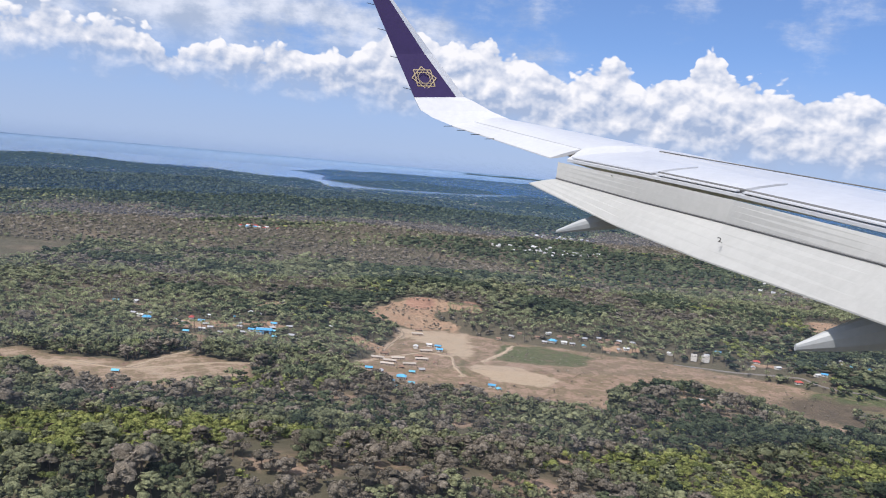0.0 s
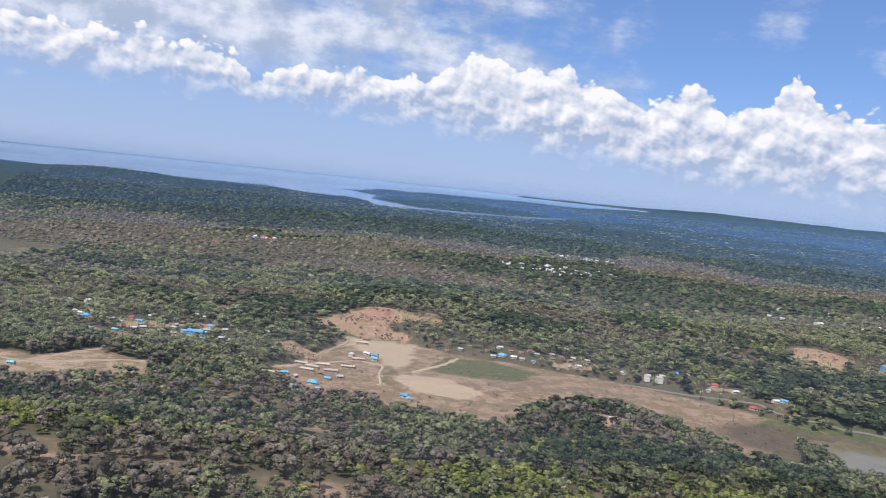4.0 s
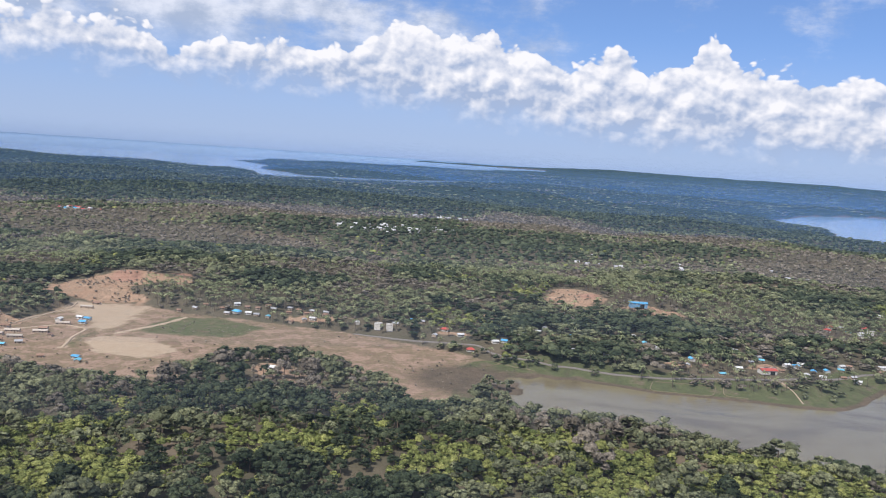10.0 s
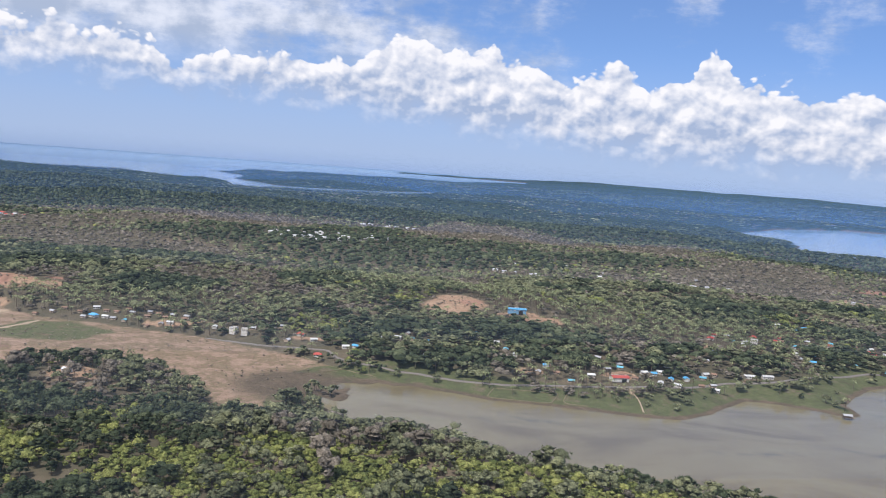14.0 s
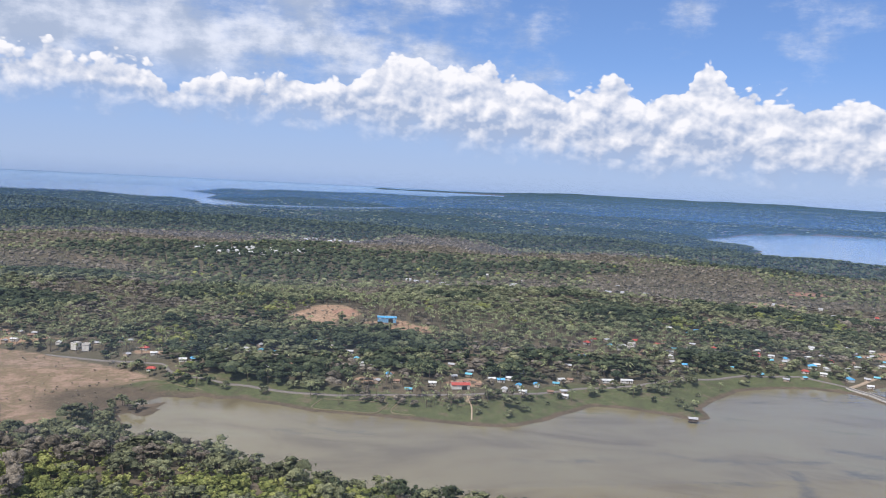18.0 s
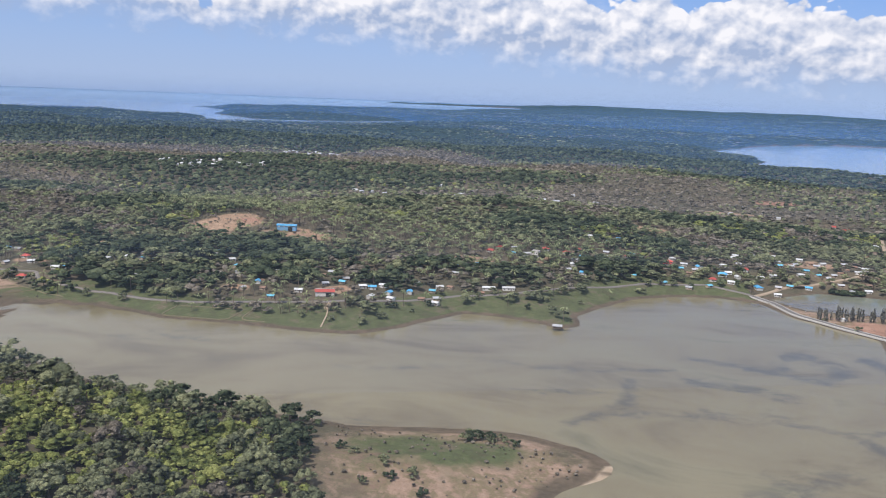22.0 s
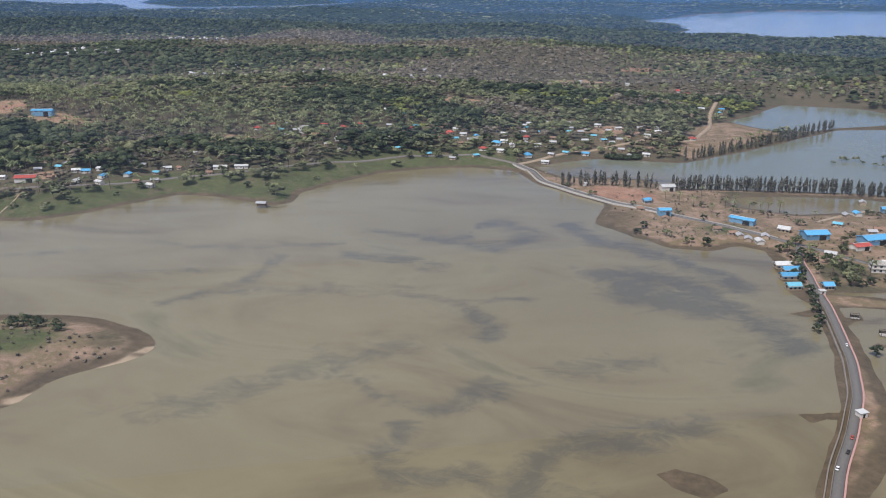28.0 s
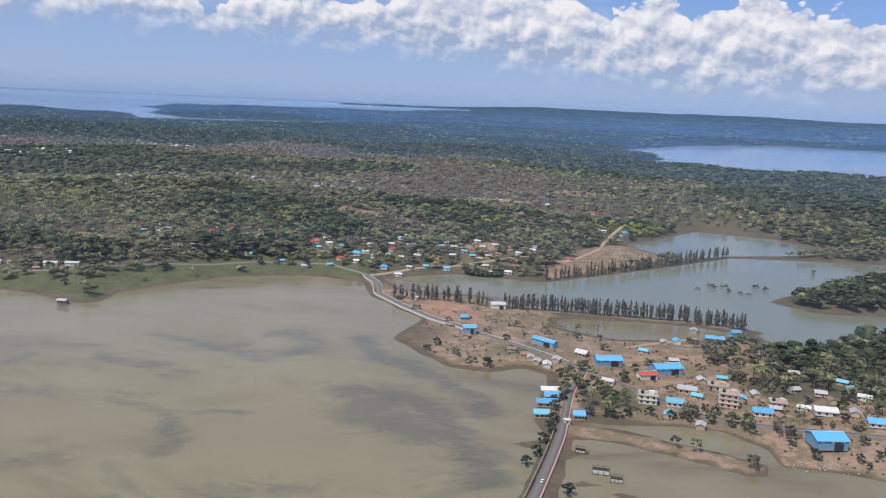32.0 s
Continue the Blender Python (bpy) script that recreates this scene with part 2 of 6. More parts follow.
def plain(name, col, rough=0.7, var=0.25, scale=1.5, metal=0.0):
    m, n, l, b = material(name, rough)
    t = noise_tex(n, l, scale, 5)
    t2 = noise_tex(n, l, scale * 7, 3)
    k = calc(n, l, "MULTIPLY", calc(n, l, "ADD", t.outputs[0], t2.outputs[0]), 0.5)
    oi = n.new("ShaderNodeObjectInfo")
    k = calc(n, l, "ADD", calc(n, l, "MULTIPLY", calc(n, l, "SUBTRACT", k, 0.5), 2.0), calc(n, l, "MULTIPLY", calc(n, l, "SUBTRACT", oi.outputs["Random"], 0.5), 0.6))
    lo, hi = tuple(c * (1 - var) for c in col), tuple(min(0.95, c * (1 + var)) for c in col)
    r = ramp(n, [(0.0, lo), (1.0, hi)])
    l.new(calc(n, l, "ADD", k, 0.5), r.inputs[0])
    l.new(r.outputs[0], b.inputs["Base Color"])
    b.inputs["Metallic"].default_value = metal
    bumped(n, l, b, t2.outputs[0], 0.15, 0.02)
    return m


BARK = plain("bark", (0.16, 0.12, 0.09), 0.9)
ROOF_BLUE = plain("roof_blue", (0.11, 0.38, 0.64), 0.5)
ROOF_RED = plain("roof_red", (0.45, 0.09, 0.07), 0.5)
ROOF_GREY = plain("roof_grey", (0.42, 0.42, 0.43), 0.5)
ROOF_WHITE = plain("roof_white", (0.60, 0.60, 0.59), 0.55)
ROOF_DUSTY = plain("roof_dusty", (0.44, 0.38, 0.32), 0.8)
ROOF_RUST = plain("roof_rust", (0.27, 0.17, 0.12), 0.8)
WALL_WHITE = plain("wall_white", (0.66, 0.63, 0.58), 0.8)
WALL_TAN = plain("wall_tan", (0.45, 0.36, 0.27), 0.85)
CONCRETE = plain("concrete", (0.36, 0.34, 0.31), 0.85)
ROCK = plain("rubble_stone", (0.23, 0.20, 0.17), 0.9, 0.35, 0.8)
ASPHALT = plain("asphalt", (0.155, 0.145, 0.135), 0.85)
DARK = plain("dark_opening", (0.03, 0.03, 0.03), 0.5)


# ---------------------------------------------------------------- the lie of the land
MID_EYE = np.array((490.0, 110.0, 153.0))
NEAR_R, FAR_R = 2500.0, 4850.0


def far_fold(p):
    """Brings what lies beyond 2.5 km nearer along its line from the middle of the flight, within 4.85 km, and lets the globe curve away."""
    p = np.array(p, float)
    d = np.hypot(p[:, 0] - MID_EYE[0], p[:, 1] - MID_EYE[1])
    p[:, 2] -= d * d / 6.06e6
    e = np.where(d < NEAR_R, d, NEAR_R + (FAR_R - NEAR_R) * (1 - np.exp(-(d - NEAR_R) / (FAR_R - NEAR_R))))
    k = (e / np.maximum(d, 1e-6))[:, None]
    return np.where(d[:, None] < NEAR_R, p, MID_EYE + (p - MID_EYE) * k)


def shape(*pts):
    return np.array(pts, float)


BAY = shape((340, 657), (379, 668), (421, 660), (449, 647), (481, 646), (520, 642), (558, 637), (580, 638), (603, 655), (626, 683),
            (645, 702), (668, 700), (694, 691), (712, 680), (727, 688), (726, 713), (745, 741), (773, 774), (806, 791), (840, 796),
            (871, 788), (885, 744), (905, 726), (925, 698), (917, 668), (914, 651), (931, 629), (948, 609), (970, 605), (985, 616), (998, 608),
            (995, 586), (990, 547), (994, 533), (991, 508), (983, 476), (966, 430), (944, 389), (905, 300), (850, 140), (720, 120), (620, 300), (645, 400),
            (692, 425), (695, 444), (702, 452), (711, 457), (719, 463), (722, 471), (718, 481), (708, 491), (692, 499), (672, 503), (640, 501), (605, 498), (568, 505), (466, 528), (433, 550))
BAY_WEST = shape((433, 550), (365, 566), (345, 585), (336, 612), (332, 640), (342, 656), (400, 640))
LAGOON = shape((885, 800), (900, 812), (934, 833), (1003, 822), (1068, 872), (1181, 975), (1290, 985), (1420, 990), (1500, 900), (1500, 820), (1420, 780), (1300, 752), (1240, 735), (1200, 720),
               (1160, 697), (1142, 672), (1131, 674), (1130, 700), (1122, 722), (1107, 734), (1047, 738), (978, 742), (962, 766), (905, 770))
ISLE = shape((1163, 801), (1176, 786), (1190, 774), (1233, 776), (1420, 792), (1430, 880), (1340, 940), (1278, 912), (1204, 850))
POND_MID = shape((1008, 716), (1047, 722), (1100, 717), (1116, 707), (1098, 692), (1068, 684), (1040, 680), (1030, 684), (1005, 698))
TIDAL = shape((1090, 1020), (1130, 1060), (1183, 1137), (1260, 1110), (1300, 1040), (1210, 990), (1123, 960))
POND_SOUTH = shape((1003, 550), (1031, 549), (1051, 552), (1069, 549), (1083, 535), (1084, 520), (1106, 516), (1130, 508), (1330, 480), (1330, 300), (940, 200), (950, 380), (985, 425), (1000, 500))
LAKE = shape((1221, 2187), (1300, 2310), (1420, 2560), (1334, 2647), (1360, 2980), (1739, 3560), (2096, 3840), (2900, 3900), (3200, 3300), (2500, 2400), (1950, 2080), (1666, 2106), (1450, 2060), (1368, 2129))
INLET = shape((-1650, 4850), (-1420, 4480), (-1050, 4330), (-880, 4230), (-640, 3780), (-300, 3880), (0, 4150), (250, 4950), (80, 4600), (-110, 4330), (-230, 4260), (-400, 4120), (-560, 4060), (-745, 4400), (-950, 4640), (-1150, 5500), (-1480, 5950), (-1600, 6000))
SEA = shape((-40000, 4400), (-2700, 4250), (-2050, 4480), (-1650, 4850), (-1600, 5300), (-1560, 6000), (-1480, 6080), (-1000, 6900), (0, 8300), (1500, 11500), (5000, 15000), (40000, 18000), (40000, 60000), (-40000, 60000))
FAR_SPIT = shape((-2000, 15000), (1500, 13600), (5000, 15500), (5000, 17500), (-1500, 15700))
RIDGE_X, RIDGE_Y = (-2500, -1500, -700, -300, 0, 400, 850, 1600, 3000), (2300, 2400, 2560, 2780, 3000, 3280, 3650, 3900, 4200)
FLAT = shape((-80, 616), (-60, 700), (-50, 790), (-20, 815), (48, 782), (123, 771), (207, 754), (265, 730), (300, 712), (330, 693), (360, 672), (379, 668), (323, 640),
             (312, 566), (280, 545), (265, 600), (247, 612), (193, 652), (138, 635), (123, 597), (131, 559), (98, 548), (34, 567), (-18, 578))
QUARRY = shape((-95, 798), (-75, 850), (-50, 882), (-20, 880), (30, 866), (32, 856), (-8, 850), (-18, 838), (8, 818), (14, 800), (-40, 806))
SPIT_EAST = shape((925, 698), (885, 744), (871, 788), (885, 800), (905, 772), (962, 770), (1010, 720), (1005, 698), (1030, 684), (1071, 692), (1112, 709), (1123, 681), (1115, 640),
                  (1090, 600), (1100, 575), (1060, 566), (1040, 572), (1020, 580), (1003, 600), (998, 608), (970, 605), (948, 609), (914, 651))
EAST_YARD = shape((1000, 560), (1040, 566), (1100, 580), (1160, 572), (1180, 520), (1120, 505), (1084, 520), (1083, 540), (1051, 552))
BROWN_FIELD = shape((1003, 850), (1040, 960), (1090, 1010), (1130, 985), (1165, 985), (1080, 905), (1010, 835))
GREEN_A = shape((14, 700), (23, 631), (10, 645), (4, 690))
GREEN_B = shape((36, 695), (45, 765), (84, 778), (140, 750), (130, 705), (76, 702))
SAND = shape((22, 680), (65, 684), (97, 657), (77, 625), (37, 636), (20, 660))
SAND_ROAD = shape((-51, 800), (22, 800), (26, 707), (20, 690), (6, 700), (-23, 740), (-60, 770))
FIELD_WEST = shape((-335, 560), (-318, 580), (-282, 566), (-246, 570), (-227, 566), (-209, 604), (-185, 600), (-146, 588), (-136, 549), (-157, 517), (-175, 506), (-216, 502), (-262, 518), (-300, 536))
FIELD_HIGH = shape((-262, 676), (-205, 664), (-199, 640), (-243, 638))

# ways: half width, then the line
SHORE_ROAD = (1.8, shape((213, 752), (262, 738), (300, 728), (322, 722), (327, 711), (340, 702), (360, 696), (382, 691), (425, 680), (460, 674), (500, 682), (550, 685), (575, 692), (605, 708), (637, 732), (686, 741), (730, 775), (790, 812), (840, 822), (873, 803)))
CAUSEWAY = (1.6, shape((873, 803), (884, 783), (890, 752), (913, 720), (937, 692), (962, 665), (978, 651), (996, 636), (1010, 622), (1017, 614), (1032, 593), (1043, 580), (1058, 565), (1075, 558), (1096, 550), (1117, 544), (1160, 538)))
BAY_ROAD = (1.45, shape((1017, 614), (1008, 585), (1004, 559), (1000, 530), (995, 506), (988, 475), (979, 448), (966, 422), (955, 403), (947, 386), (925, 340), (900, 280), (860, 200)))
TOWN_ROAD = (2.0, shape((873, 803), (915, 842), (975, 868), (1030, 905), (1060, 970), (1078, 1039), (1100, 1100)))
TRACKS = ((1.2, shape((14, 640), (6, 670), (4, 700), (-20, 708), (-60, 668), (-80, 640))), (1.2, shape((-60, 668), (-55, 720), (-45, 770), (-51, 795))), (1.6, shape((30, 690), (52, 735), (62, 768))),
          (1.3, shape((-282, 556), (-225, 548), (-160, 590), (-90, 610))), (1.5, shape((-226, 552), (-219, 569), (-201, 609), (-187, 660), (-176, 690))), (1.2, shape((1042, 655), (1060, 672), (1090, 690))), (0.5, shape((556, 646), (556, 665), (552, 686))))
# banks that stand out of the water: half width, then the line
BANKS = ((6.0, CAUSEWAY[1][:6]), (5.0, BAY_ROAD[1]), (7.0, shape((1000, 540), (1026, 536), (1047, 527), (1070, 515))), (4.5, shape((892, 750), (930, 737), (966, 731), (1011, 734), (1050, 732), (1090, 727), (1130, 714))),
         (4.0, shape((1003, 826), (1060, 872), (1120, 925), (1181, 982), (1270, 1010))), (3.0, shape((985, 522), (1003, 517), (1012, 519))), (2.5, shape((990, 500), (1012, 489), (1025, 482))),
         (3.0, shape((955, 433), (975, 434))), (5.0, shape((905, 397), (914, 392))), (2.0, shape((954, 435), (961, 433))))


def inside_distance(px, py, poly):
    """Signed distance to a closed shape, positive inside."""
    best = np.full(px.shape, 1e18)
    odd = np.zeros(px.shape, bool)
    for (ax, ay), (bx, by) in zip(poly, np.roll(poly, -1, 0)):
        dx, dy = bx - ax, by - ay
        u = np.clip(((px - ax) * dx + (py - ay) * dy) / (dx * dx + dy * dy), 0, 1)
        best = np.minimum(best, (px - ax - u * dx) ** 2 + (py - ay - u * dy) ** 2)
        if dy != 0:
            odd ^= ((ay > py) != (by > py)) & (px < ax + (py - ay) / dy * dx)
    return np.sqrt(best) * np.where(odd, 1, -1)


def line_distance(px, py, pts):
    best = np.full(px.shape, 1e18)
    for (ax, ay), (bx, by) in zip(pts[:-1], pts[1:]):
        dx, dy = bx - ax, by - ay
        u = np.clip(((px - ax) * dx + (py - ay) * dy) / (dx * dx + dy * dy), 0, 1)
        best = np.minimum(best, (px - ax - u * dx) ** 2 + (py - ay - u * dy) ** 2)
    return np.sqrt(best)


def waves(px, py, size, seed, octaves=4):
    """Smooth value noise from -1 to 1."""
    total, amp, norm = np.zeros(px.shape), 1.0, 0.0
    for k in range(octaves):
        x, y = px / size + seed * 17.3, py / size - seed * 9.1
        ix, iy = np.floor(x).astype(np.int64), np.floor(y).astype(np.int64)
        fx, fy = x - ix, y - iy
        fx, fy = fx * fx * (3 - 2 * fx), fy * fy * (3 - 2 * fy)

        def corner(a, b):
            h = (a * 374761393 + b * 668265263 + (seed + k) * 974634777) & 0x7FFFFFFF
            h = ((h ^ (h >> 13)) * 1274126177) & 0x7FFFFFFF
            return ((h ^ (h >> 16)) & 0xFFFF) / 32767.5 - 1
        total += amp * ((corner(ix, iy) * (1 - fx) + corner(ix + 1, iy) * fx) * (1 - fy) + (corner(ix, iy + 1) * (1 - fx) + corner(ix + 1, iy + 1) * fx) * fy)
        norm += amp
        amp, size = amp * 0.5, size * 0.5
    return total / norm


def water_depth(px, py):
    """Positive over water, negative over land, in metres from the shore."""
    d = np.full(px.shape, -1e9)
    for s in (BAY, BAY_WEST, LAGOON, POND_MID, TIDAL, POND_SOUTH, LAKE):
        d = np.maximum(d, inside_distance(px, py, s))
    d = np.minimum(d, -inside_distance(px, py, ISLE))
    far = py > 2500
    if far.any():
        x, y = px[far], py[far]
        w = 45 * waves(x, y, 420, 5)
        sea = np.minimum(np.maximum(inside_distance(x, y, SEA), inside_distance(x, y, INLET)) + w, -inside_distance(x, y, FAR_SPIT))
        d[far] = np.maximum(d[far], sea)
    for half, line in BANKS:
        d = np.minimum(d, line_distance(px, py, line) - half)
    d = d + (2.0 + np.clip(-(px - 420) / 60, 0, 1) * 4 * (px > 250)) * waves(px, py, 14, 3, 3)
    k = bump_at(px, py, 338, 636, 44, 36, 1.0) * (d > -25)
    return d * (1 - 0.85 * k) + k * (26 * waves(px, py, 11, 8, 3) - 0.5)


def bump_at(px, py, cx, cy, rx, ry, h, turn=0.0):
    c, s = math.cos(radians(turn)), math.sin(radians(turn))
    x, y = (px - cx) * c + (py - cy) * s, -(px - cx) * s + (py - cy) * c
    return h * np.exp(-(x / rx) ** 2 - (y / ry) ** 2)


def land_height(px, py, wd=None):
    if wd is None:
        wd = water_depth(px, py)
    h = 9 + 5 * waves(px, py, 260, 1) + 1.5 * waves(px, py, 60, 2)
    h += bump_at(px, py, -120, 322, 330, 112, 36) + bump_at(px, py, 270, 425, 180, 85, 18, -18) + bump_at(px, py, 440, 470, 130, 60, 9, -12)
    h += bump_at(px, py, 185, 575, 45, 40, 8)
    h += bump_at(px, py, 440, 900, 150, 110, 18) + bump_at(px, py, 650, 1080, 260, 170, 22) + bump_at(px, py, 60, 1000, 260, 150, 17) + bump_at(px, py, -350, 1400, 300, 250, 12)
    h += np.clip((py - 1150) / 350, 0, 1) * np.clip((2900 - py) / 600, 0.25, 1) * (4 + 13 * waves(px, py, 330, 21, 3) + 4 * waves(px, py, 110, 22, 2))
    crest = py - np.interp(px, RIDGE_X, RIDGE_Y)
    fall = np.clip(1 - np.where(crest < 0, -crest / 950, crest / 650), 0, 1)
    h += fall * fall * (3 - 2 * fall) * (20 + 17 * waves(px, py, 420, 7, 3))
    h += bump_at(px, py, -2000, 3780, 520, 300, 34, -10) + bump_at(px, py, -1330, 4150, 120, 120, 10) + bump_at(px, py, -940, 4060, 80, 90, 10)
    h -= 6 * np.clip((py - 3000) / 800, 0, 1)
    beyond = np.clip((py - np.interp(px, (-1500, -1150, -950, -745, -560, 0, 250, 600), (6000, 5500, 4640, 4400, 4060, 4300, 4900, 4300))) / 500, 0, 1)
    h += beyond * (15 + 18 * waves(px, py, 700, 9, 3))
    h += np.clip((px - 300) / 2200, 0, 1) * np.clip((py - 5000) / 3500, 0, 1) * (52 + 40 * waves(px, py, 1900, 11, 3))
    flat = np.clip((inside_distance(px, py, FLAT) + 25) / 25, 0, 1)
    h = h * (1 - flat) + 2.2 * flat
    east = np.clip((inside_distance(px, py, SPIT_EAST) + 20) / 20, 0, 1)
    h = h * (1 - east) + (2.2 + 0.4 * waves(px, py, 30, 4)) * east
    brown = np.clip((inside_distance(px, py, BROWN_FIELD) + 20) / 20, 0, 1)
    h = h * (1 - brown) + 2.0 * brown
    scar = bump_at(px, py, -20, 868, 45, 26, 1.0)
    h = h + scar * np.where(py > 862, 6, -2) * np.clip(np.abs(py - 862) / 10, 0, 1)
    shore = np.clip(-wd / 70, 0, 1)
    shore = shore * shore * (3 - 2 * shore)
    low = np.clip(-wd * 0.09, -3, 2.5)
    return np.where(wd > 0, np.maximum(-wd * 0.12, -3.0) - 0.04 * np.clip(wd - 300, 0, 4000), low * (1 - shore) + np.maximum(h, 1.2) * shore)


def graded(lo, a, b, hi, step, grow, cap=1e9, until=0.0):
    """Even steps between a and b, growing outward to lo and hi; no wider than cap within until."""
    mid = list(np.arange(a, b + step / 2, step))
    sides = []
    for v, end, sign in ((mid[-1], hi, 1), (mid[0], lo, -1)):
        s, run = step, []
        while (end - v) * sign > 0:
            s = min(s * grow, cap) if abs(v) < until else s * max(grow, 1.16)
            v += s * sign
            run.append(v)
        sides.append(run)
    return np.array(sides[1][::-1] + mid + sides[0])


def sheet(name, xs, ys, zfun, mat, layers=()):
    gx, gy = np.meshgrid(xs, ys)
    px, py = gx.ravel(), gy.ravel()
    z = zfun(px, py)
    v = far_fold(np.stack([px, py, z], 1))
    nx, ny = len(xs), len(ys)
    i = (np.arange(ny - 1)[:, None] * nx + np.arange(nx - 1)[None, :]).ravel()
    f = np.stack([i, i + 1, i + nx + 1, i + nx], 1)
    me = mesh_from(name, v, f)
    me.shade_smooth()
    me.materials.append(mat)
    for key, fun in layers:
        a = me.attributes.new(key, "FLOAT", "POINT")
        a.data.foreach_set("value", fun(px, py).astype(np.float32))
    return new(name, me)


def mesh_from(name, v, f):
    me = bpy.data.meshes.new(name)
    v, f = np.asarray(v, np.float32), np.asarray(f, np.int32)
    me.vertices.add(len(v))
    me.vertices.foreach_set("co", v.ravel())
    k = f.shape[1]
    me.loops.add(f.size)
    me.loops.foreach_set("vertex_index", f.ravel())
    me.polygons.add(len(f))
    me.polygons.foreach_set("loop_start", np.arange(0, f.size, k, dtype=np.int32))
    me.update(calc_edges=True)
    return me


# ground: bare soil, grass, clay and mud where their layers say so
GROUND, n, l, b = material("ground_soil", 0.95, 0.1)
big, fine = noise_tex(n, l, 0.012, 6), noise_tex(n, l, 0.35, 5)
soil = ramp(n, [(0.3, (0.15, 0.12, 0.085)), (0.48, (0.095, 0.086, 0.056)), (0.62, (0.135, 0.11, 0.076)), (0.75, (0.22, 0.17, 0.12))])
l.new(big.outputs[0], soil.inputs[0])


def layer(n, key):
    a = n.new("ShaderNodeAttribute")
    a.attribute_name = key
    return a.outputs["Fac"]


def soft_edge(n, l, fac, wob, amount=0.5):
    return calc(n, l, "ADD", fac, calc(n, l, "MULTIPLY", calc(n, l, "SUBTRACT", wob, 0.5), amount), True)


wob = noise_tex(n, l, 0.06, 6, 0.7)
speck = noise_tex(n, l, 0.16, 8, 0.75)
c = soil.outputs[0]
for key, stops in (("forest", [(0.35, (0.022, 0.036, 0.02)), (0.55, (0.04, 0.058, 0.03)), (0.7, (0.07, 0.075, 0.045))]),
                   ("drygrass", [(0.34, (0.155, 0.112, 0.08)), (0.42, (0.235, 0.158, 0.115)), (0.47, (0.175, 0.145, 0.085)), (0.52, (0.275, 0.19, 0.137)), (0.58, (0.32, 0.23, 0.167)), (0.66, (0.19, 0.14, 0.095))]),
                   ("grass", [(0.34, (0.10, 0.083, 0.055)), (0.44, (0.085, 0.092, 0.047)), (0.52, (0.10, 0.115, 0.052)), (0.58, (0.13, 0.112, 0.072)), (0.68, (0.19, 0.15, 0.10))]),
                   ("clay", [(0.33, (0.13, 0.10, 0.06)), (0.41, (0.25, 0.165, 0.11)), (0.47, (0.36, 0.235, 0.155)), (0.53, (0.28, 0.20, 0.135)), (0.6, (0.43, 0.285, 0.19)), (0.68, (0.20, 0.15, 0.10))]),
                   ("sand", [(0.3, (0.30, 0.22, 0.15)), (0.5, (0.40, 0.31, 0.22)), (0.7, (0.34, 0.29, 0.22))]),
                   ("redsoil", [(0.38, (0.19, 0.115, 0.085)), (0.5, (0.32, 0.185, 0.13)), (0.62, (0.37, 0.235, 0.17))]),
                   ("mud", [(0.35, (0.075, 0.062, 0.047)), (0.5, (0.115, 0.09, 0.062)), (0.65, (0.16, 0.12, 0.085))])):
    r = ramp(n, stops)
    l.new(calc(n, l, "ADD", calc(n, l, "MULTIPLY", wob.outputs[0], 0.55), calc(n, l, "MULTIPLY", speck.outputs[0], 0.45)), r.inputs[0])
    k = calc(n, l, "MULTIPLY", calc(n, l, "SUBTRACT", soft_edge(n, l, layer(n, key), wob.outputs[0], 0.8), 0.35), 3.5, True)
    c = mix_col(n, l, k, c, r.outputs[0])
c = mix_col(n, l, 0.6, c, mix_col(n, l, fine.outputs[0], (0.5, 0.5, 0.5), (1.45, 1.45, 1.45)), "MULTIPLY")
l.new(c, b.inputs["Base Color"])
bumped(n, l, b, fine.outputs[0], 0.4, 0.6)


def sm(d, w):
    return np.clip(d / w + 0.5, 0, 1)


CLEARINGS = (  # cx, cy, rx, ry, turn: bare clay
    (418, 880, 33, 40, 0), (492, 852, 28, 14, -8), (649, 1046, 62, 12, 3), (650, 826, 24, 8, 0), (-225, 705, 34, 12, 10), (-175, 720, 26, 10, 0), (186, 572, 16, 12, 0),
    (471, 1102, 18, 8, 0), (568, 1063, 12, 6, 0), (328, 809, 14, 7, 0), (820, 1010, 24, 8, 0), (955, 905, 26, 14, 20), (-75, 700, 22, 14, 0), (960, 1250, 40, 14, 0), (760, 1150, 22, 8, 0),
    (-22, 436, 26, 9, 12), (28, 434, 19, 13, 0), (-137, 470, 12, 6, 0), (550, 712, 14, 7, 0), (484, 706, 14, 6, 0), (-326, 765, 26, 8, 0), (-185, 820, 18, 8, 0), (705, 835, 5, 22, -10), (300, 752, 16, 8, 0), (180, 778, 30, 5, 0))


def ragged(px, py, far=6.0):
    return px + far * waves(px, py, 17, 71), py + far * waves(px, py, 17, 72)


def clay_layer(px, py):
    px, py = ragged(px, py, 15.0)
    d = inside_distance(px, py, QUARRY) / 12
    for cx, cy, rx, ry, turn in CLEARINGS:
        c, s = math.cos(radians(turn)), math.sin(radians(turn))
        x, y = (px - cx) * c + (py - cy) * s, -(px - cx) * s + (py - cy) * c
        d = np.maximum(d, (1 - np.hypot(x / rx, y / ry)) * 2)
    return np.clip(d + 0.5, 0, 1)


